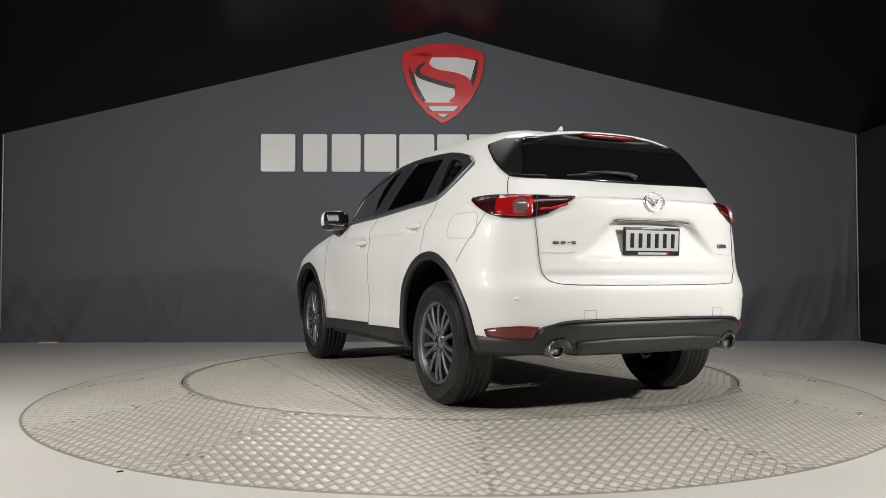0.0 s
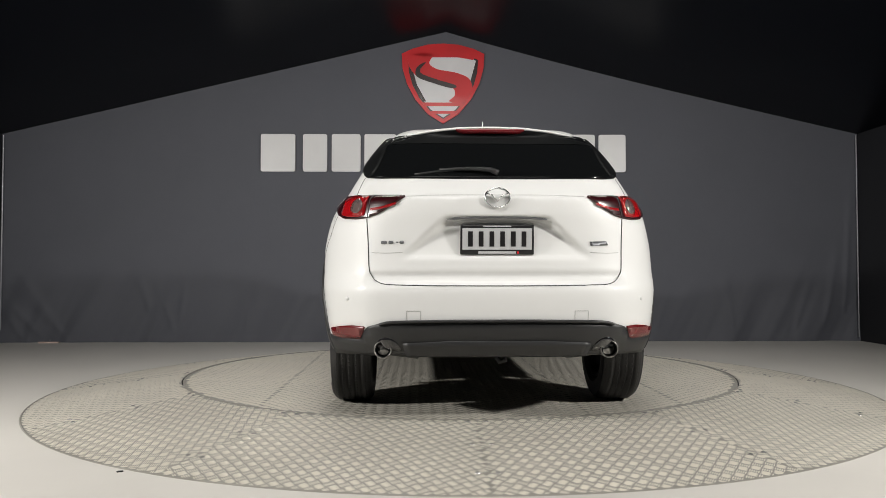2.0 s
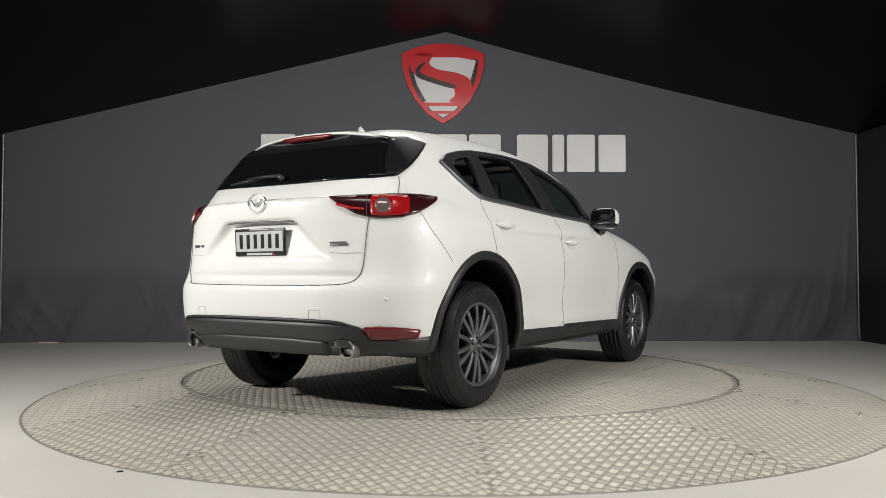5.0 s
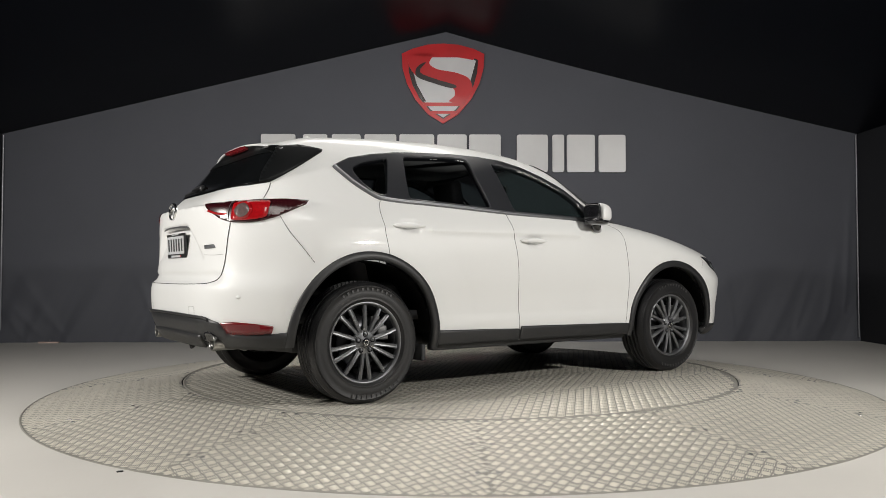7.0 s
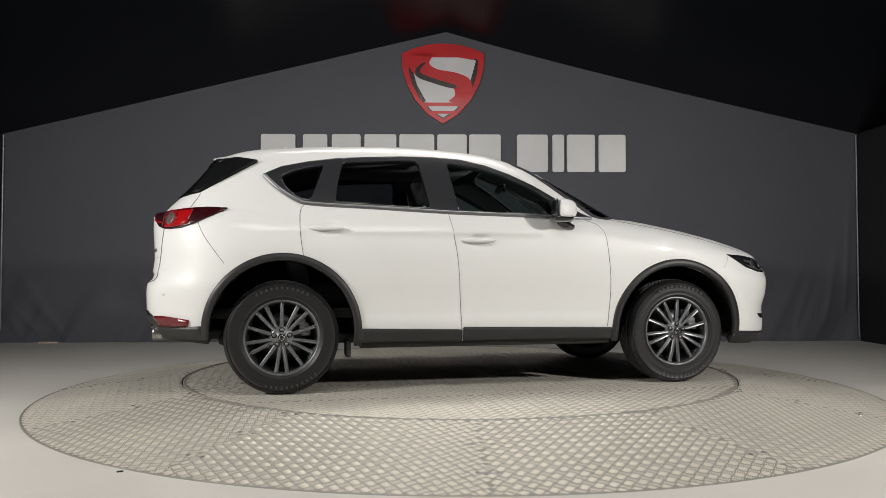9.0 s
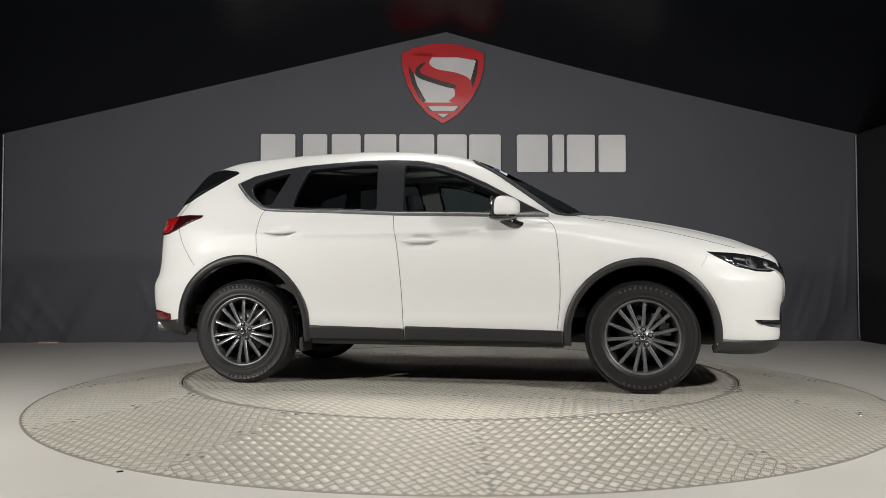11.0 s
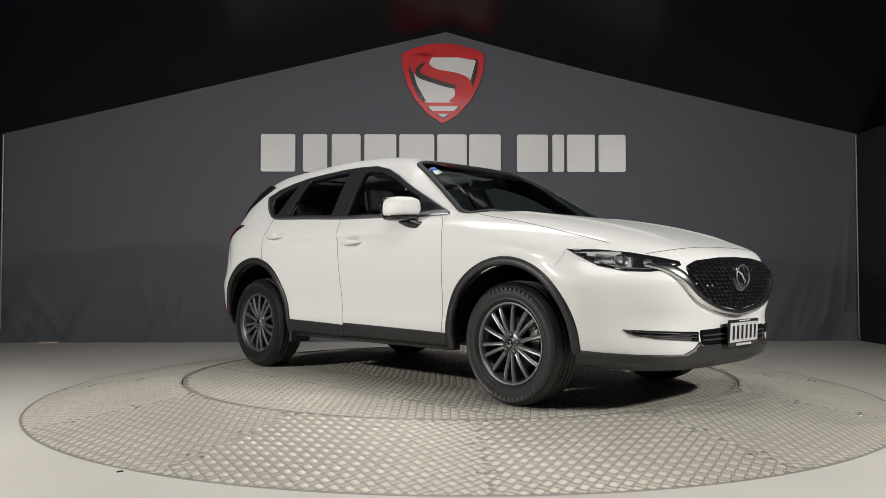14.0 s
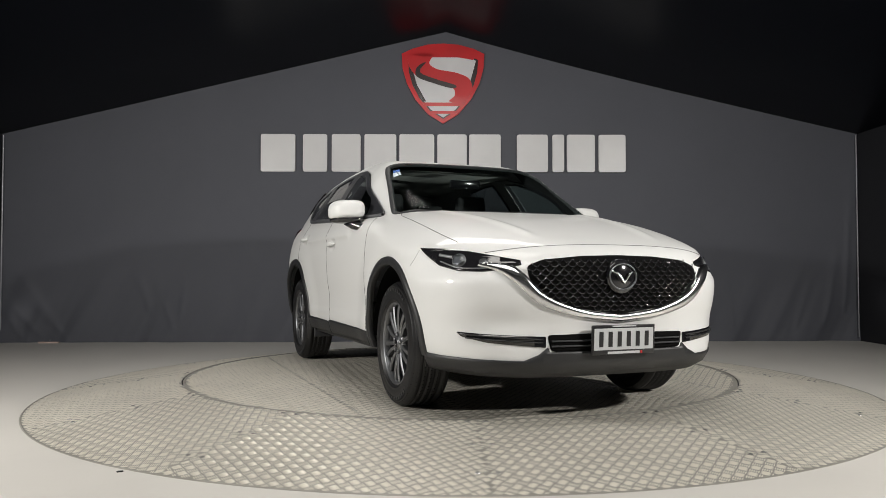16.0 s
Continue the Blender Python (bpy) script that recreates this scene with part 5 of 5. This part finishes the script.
# ---- front end
def build_front():
    ws = patch("windscreen", rounded([(a, b) for a, b in WINDSCREEN], 0.03), "T", SCREEN_GLASS, None, "large raked windscreen", off=0.006, thick=0.004, step=0.04)
    ws.visible_shadow = False
    ribbon("windscreen_gap", [(0.93, 0.675), (0.84, 0.714), (0.55, 0.653), (0.32, 0.598), (0.24, 0.53), (0.19, 0.25), (0.18, 0.0), (0.19, -0.25), (0.24, -0.53), (0.32, -0.598), (0.55, -0.653), (0.84, -0.714), (0.93, -0.675), (1.01, -0.545), (1.075, -0.30), (1.095, 0.0), (1.075, 0.30), (1.01, 0.545), (0.93, 0.675)], "T", 0.034, INTERIOR, None, "", off=0.007, thick=0.02)
    # stickers on the glass
    patch("windscreen_sticker", [(0.405, -0.585), (0.365, -0.575), (0.365, -0.525), (0.405, -0.535)], "T", STICKER_BLUE, None, "blue paper sticker", off=0.006, thick=0.001)
    patch("windscreen_sticker", [(0.465, -0.60), (0.41, -0.588), (0.41, -0.535), (0.465, -0.545)], "T", STICKER_WHITE, None, "pale paper sticker", off=0.006, thick=0.001)
    # bonnet gaps
    for s in (1, -1):
        ribbon("bonnet_gap", [(0.92, s * 0.70), (1.05, s * 0.735), (1.3, s * 0.755), (1.5, s * 0.762), (1.68, s * 0.76), (1.82, s * 0.75), (1.93, s * 0.735)], "T", 0.003, SEAM)
    lip = [(-0.66, 0.862), (-0.45, 0.888), (-0.25, 0.902), (0.0, 0.906), (0.25, 0.902), (0.45, 0.888), (0.66, 0.862)]
    ribbon("bonnet_gap", [(2.18 - 0.12 * abs(y), y, z) for y, z in lip], "F", 0.003, SEAM)
    # grille
    g = [(0.0, 0.552), (0.24, 0.585), (0.385, 0.640), (0.470, 0.735), (0.478, 0.795), (0.40, 0.826), (0.20, 0.845), (0.0, 0.850)]
    g3 = [(2.24 - 0.10 * abs(a), a, b) for a, b in g]
    poly = g3 + [(p[0], -p[1], p[2]) for p in g3[-2:0:-1]]
    gr = patch("grille", rounded(poly, 0.02), "F", OPENING_SHADE, None, "black honeycomb grille with chrome surround", off=0.003, thick=0.01)
    bm = bmesh.new()
    px, pz = 0.044, 0.0215
    P2 = [(a, b) for a, b in g] + [(-a, b) for a, b in g[-2:0:-1]]
    P2 = shrink(P2, 0.012)
    z = 0.56
    r = 0
    while z < 0.85:
        y = -0.50 + (px / 2 if r % 2 else 0)
        while y < 0.5:
            if bool(in_poly(np.array([y]), np.array([z]), P2)[0]) and math.hypot(y, (z - 0.742)) > 0.085:
                pts = []
                for dy, dz in ((-px * 0.55, pz * 0.36), (-px * 0.22, -pz * 0.36), (px * 0.22, -pz * 0.36), (px * 0.55, pz * 0.36)):
                    u, v = to_2d((2.24 - 0.10 * abs(y), y + dy, z + dz), "F")
                    h, n = cast(u, v, "F")
                    pts.append(h + n * 0.010)
                tube_bm(pts, 0.0030, 4, bm)
            y += px
        z += pz
        r += 1
    tagged(part("grille_mesh", bm, GLOSS_BLACK, gr, "dark metal honeycomb bars"), kind="stuff")
    for s in (1, -1):
        outer = [(2.08, s * 0.68, 0.792), (2.15, s * 0.60, 0.765), (2.19, s * 0.53, 0.708), (2.21, s * 0.46, 0.635), (2.24, s * 0.37, 0.580), (2.27, s * 0.20, 0.535), (2.29, 0.0, 0.514)]
        inner = [(2.10, s * 0.66, 0.806), (2.16, s * 0.56, 0.800), (2.19, s * 0.492, 0.755), (2.21, s * 0.425, 0.675), (2.24, s * 0.33, 0.618), (2.27, s * 0.19, 0.574), (2.29, 0.0, 0.552)]
        band("chrome_wing", outer, inner, "F", CHROME, gr, "chrome grille wing", off=0.012, thick=0.035)
    em = part("emblem", lathe_bm([(0.0, 0.012), (0.078, 0.010), (0.088, 0.0), (0.092, -0.03)], 40, "x", (2.315, 0, 0.742)), GLOSS_BLACK, CAR, "round black emblem with chrome oval in the grille")
    o = part("emblem_ring", lathe_bm([(0.074, 0.004), (0.076, 0.011), (0.080, 0.012), (0.083, 0.006)], 40, "x"), DARK_CHROME, em)
    o.matrix_basis = Matrix.Translation((2.322, 0, 0.742)) @ Matrix.Diagonal((1, 1.0, 0.82, 1))
    part("emblem_wing", tube_bm([(2.334, -0.072, 0.772), (2.336, -0.035, 0.758), (2.338, 0, 0.712), (2.336, 0.035, 0.758), (2.334, 0.072, 0.772)], [0.004, 0.006, 0.008, 0.006, 0.004], 8), CHROME, em)
    # headlights
    for s in (1, -1):
        base = [(1.735, 0.86, 0.892), (1.90, 0.79, 0.884), (2.02, 0.70, 0.868), (2.10, 0.60, 0.845), (2.17, 0.50, 0.822), (2.18, 0.50, 0.800), (2.14, 0.58, 0.776), (2.09, 0.66, 0.766), (2.00, 0.74, 0.770), (1.90, 0.81, 0.798), (1.80, 0.85, 0.855)]
        hl = patch("headlight", flip(base, s), "F", GLOSS_BLACK, None, "slim dark headlight with clear projector lens", off=0.004, thick=0.03, step=0.03)
        for x, y, z, r, mt, nm in ((1.985, 0.735, 0.822, 0.034, DARK_CHROME, "projector_ring"), (1.985, 0.735, 0.822, 0.028, LAMP_GLASS, "projector_lens"), (2.07, 0.64, 0.812, 0.020, DARK_CHROME, "inner_lamp")):
            c = to_2d((x, s * y, z), "F")
            o = [(CYL_X + math.cos(c[0] + r * math.cos(a)), math.sin(c[0] + r * math.cos(a)), c[1] + r * math.sin(a)) for a in [2 * math.pi * k / 20 for k in range(20)]]
            patch(nm, o, "F", mt, hl, "", off=0.008 if mt is DARK_CHROME else 0.013, thick=0.006, step=0.03)
        ribbon("light_bar", flip([(1.90, 0.80, 0.818), (1.99, 0.74, 0.786), (2.07, 0.66, 0.781), (2.13, 0.58, 0.790)], s), "F", 0.007, DARK_CHROME, hl, "slim light strip", off=0.008)
        ribbon("light_bar", flip([(1.88, 0.80, 0.852), (1.95, 0.755, 0.840)], s), "F", 0.014, DARK_CHROME, hl, "", off=0.008, smooth=False)
        # slot with bars beside the lower intake
        slot = [(2.03, 0.785, 0.468), (2.12, 0.65, 0.460), (2.20, 0.50, 0.452), (2.24, 0.40, 0.448), (2.24, 0.40, 0.394), (2.20, 0.50, 0.404), (2.12, 0.65, 0.418), (2.05, 0.76, 0.444)]
        sl = patch("bumper_slot", rounded(flip(slot, s), 0.008), "F", GLOSS_BLACK, None, "black slot with slats in the bumper", off=0.004, thick=0.02, step=0.04)
        for dz in (0.004, -0.012):
            ribbon("slat", flip([(2.06, 0.74, 0.452 + dz), (2.15, 0.60, 0.441 + dz), (2.24, 0.42, 0.430 + dz)], s), "F", 0.006, CLAD, sl, "", off=0.010)
    intake = [(2.26, 0.40, 0.455), (2.28, 0.0, 0.462), (2.26, -0.40, 0.455), (2.26, -0.38, 0.375), (2.28, 0.0, 0.365), (2.26, 0.38, 0.375)]
    # no hole is cut: a black sheet paints the intake's shade
    it = patch("lower_intake", rounded(intake, 0.02), "F", OPENING_SHADE, None, "black sheet for the shade in the lower air intake", off=0.003, thick=0.02)
    for z in (0.400, 0.425):
        ribbon("slat", [(2.26, 0.38, z), (2.28, 0.0, z), (2.26, -0.38, z)], "F", 0.008, INTERIOR, it, "", off=0.012)
    top = [(1.835, 0.905, 0.352), (1.95, 0.84, 0.344), (2.08, 0.72, 0.336), (2.20, 0.50, 0.330), (2.235, 0.435, 0.360), (2.25, 0.395, 0.395), (2.255, 0.385, 0.372)]
    bot = [(2.25, 0.30, 0.246), (2.17, 0.55, 0.248), (2.06, 0.73, 0.252), (1.95, 0.84, 0.260), (1.835, 0.905, 0.270)]
    poly = top + [(p[0], -p[1], p[2]) for p in top[::-1]] + [(p[0], -p[1], p[2]) for p in bot[::-1]] + bot
    patch("front_valance", poly, "F", CLAD, None, "black plastic front bumper lip", off=0.008, thick=0.05, step=0.04)


build_front()


# ---- underbody and cabin inside
def build_underside():
    part("underbody", box_bm(0.1, 0, 0.335, 3.7, 1.42, 0.07, 0.03), DARK_STEEL, CAR, "dark underbody")
    part("underbody", box_bm(0, 0, 0.42, 1.70, 1.60, 0.22, 0.03), DARK_STEEL, CAR, "dark floor pan")
    part("rear_silencer", box_bm(-1.84, 0, 0.36, 0.26, 0.72, 0.10, 0.045, 3), DARK_STEEL, CAR, "steel exhaust silencer, darkened for the shade under the car")
    for cx in (-1.35, 1.35):
        part("axle", tube_bm([(cx, -0.70, 0.34), (cx, 0.70, 0.34)], 0.045, 10), DARK_STEEL, CAR)
        part("cross_member", box_bm(cx + 0.05, 0, 0.295, 0.30, 1.05, 0.06, 0.025), DARK_STEEL, CAR)
    for s in (1, -1):
        part("mud_flap", box_bm(-0.93, s * 0.76, 0.27, 0.03, 0.18, 0.10, 0.01), INTERIOR, CAR)
        part("exhaust_pipe", tube_bm([(-1.9, s * 0.40, 0.33), (-2.0, s * 0.55, 0.36), (-2.14, s * 0.575, 0.375)], 0.03, 10), STEEL, CAR)
    part("tow_eye", tube_bm([(-2.10, -0.05, 0.34), (-2.10, -0.05, 0.315), (-2.10, -0.02, 0.305), (-2.10, 0.0, 0.33)], 0.012, 8), DARK_STEEL, CAR)


def build_seat(x, y, z=0.62):
    root = part("seat", box_bm(x, y, z, 0.50, 0.50, 0.16, 0.05, 3), SEAT_CLOTH, CAR, "dark cloth car seat")
    part("seat_back", box_bm(0, 0, 0.30, 0.13, 0.48, 0.62, 0.05, 3, m=pose(x - 0.26, y, z, 0, -14, 0)), SEAT_CLOTH, root)
    part("headrest", box_bm(0, 0, 0.0, 0.09, 0.26, 0.17, 0.035, 3, m=pose(x - 0.43, y, z + 0.70, 0, -10, 0)), SEAT_CLOTH, root)


def build_cabin():
    # dark lining inside the shell
    bm = bmesh.new()
    bm.from_mesh(BODY.data)
    bmesh.ops.delete(bm, geom=[f for f in bm.faces if f.calc_center_median().z < 1.0 or f.calc_center_median().x > 1.0], context="FACES")
    bm.normal_update()
    for v in bm.verts:
        v.co = v.co - v.normal * 0.014
    front = bm.copy()
    bmesh.ops.delete(front, geom=[f for f in front.faces if f.calc_center_median().x < 0.05], context="FACES")
    part("pillar_lining", front, INTERIOR, CAR, "dark lining of the front pillars")
    bmesh.ops.delete(bm, geom=[f for f in bm.faces if f.calc_center_median().x >= 0.05], context="FACES")
    part("cabin_lining", bm, HEADLINING, CAR, "pale grey cabin lining")
    for x in (0.02, -0.95):
        for y in (0.37, -0.37):
            build_seat(x, y)
    part("dashboard", box_bm(0.72, 0, 0.96, 0.42, 1.40, 0.24, 0.07, 3), INTERIOR, CAR, "black dashboard")
    part("cabin_floor", box_bm(-0.5, 0, 0.50, 3.0, 1.5, 0.06), INTERIOR, CAR)
    w = part("steering_wheel", tube_bm([Vector((0.42, -0.37, 1.02)) + Vector((-0.06 * math.sin(a), 0.185 * math.cos(a), 0.175 * math.sin(a))) for a in [2 * math.pi * k / 28 for k in range(28)]], 0.015, 8, None, True), INTERIOR, CAR, "black steering wheel")
    part("wheel_boss", box_bm(0.45, -0.37, 1.01, 0.06, 0.30, 0.06, 0.02), INTERIOR, w)
    part("inner_mirror", box_bm(0.33, 0, 1.42, 0.03, 0.24, 0.065, 0.015), GLOSS_BLACK, CAR, "black interior rear-view mirror")
    part("headlining", box_bm(-0.75, 0, 1.535, 1.6, 1.0, 0.02), HEADLINING, CAR)


build_underside()
build_cabin()
SHELL_BM.free()


# ---------------------------------------------------------------- what moves
def motions():
    """The disc turns steadily and carries the car with it."""
    rows_disc, rows_car = [], []
    for k in range(33):
        t = k * 0.5
        turn = 115.77 - 11.4228 * t
        rows_disc.append((t, pose(0, 0, 0, 0, 0, turn)))
        rows_car.append((t, pose(0, 0, 0, 0, 0, turn) @ pose(-0.006, -0.0835, 0.003)))
    walk(DISC, rows_disc)
    walk(CAR, rows_car)


motions()
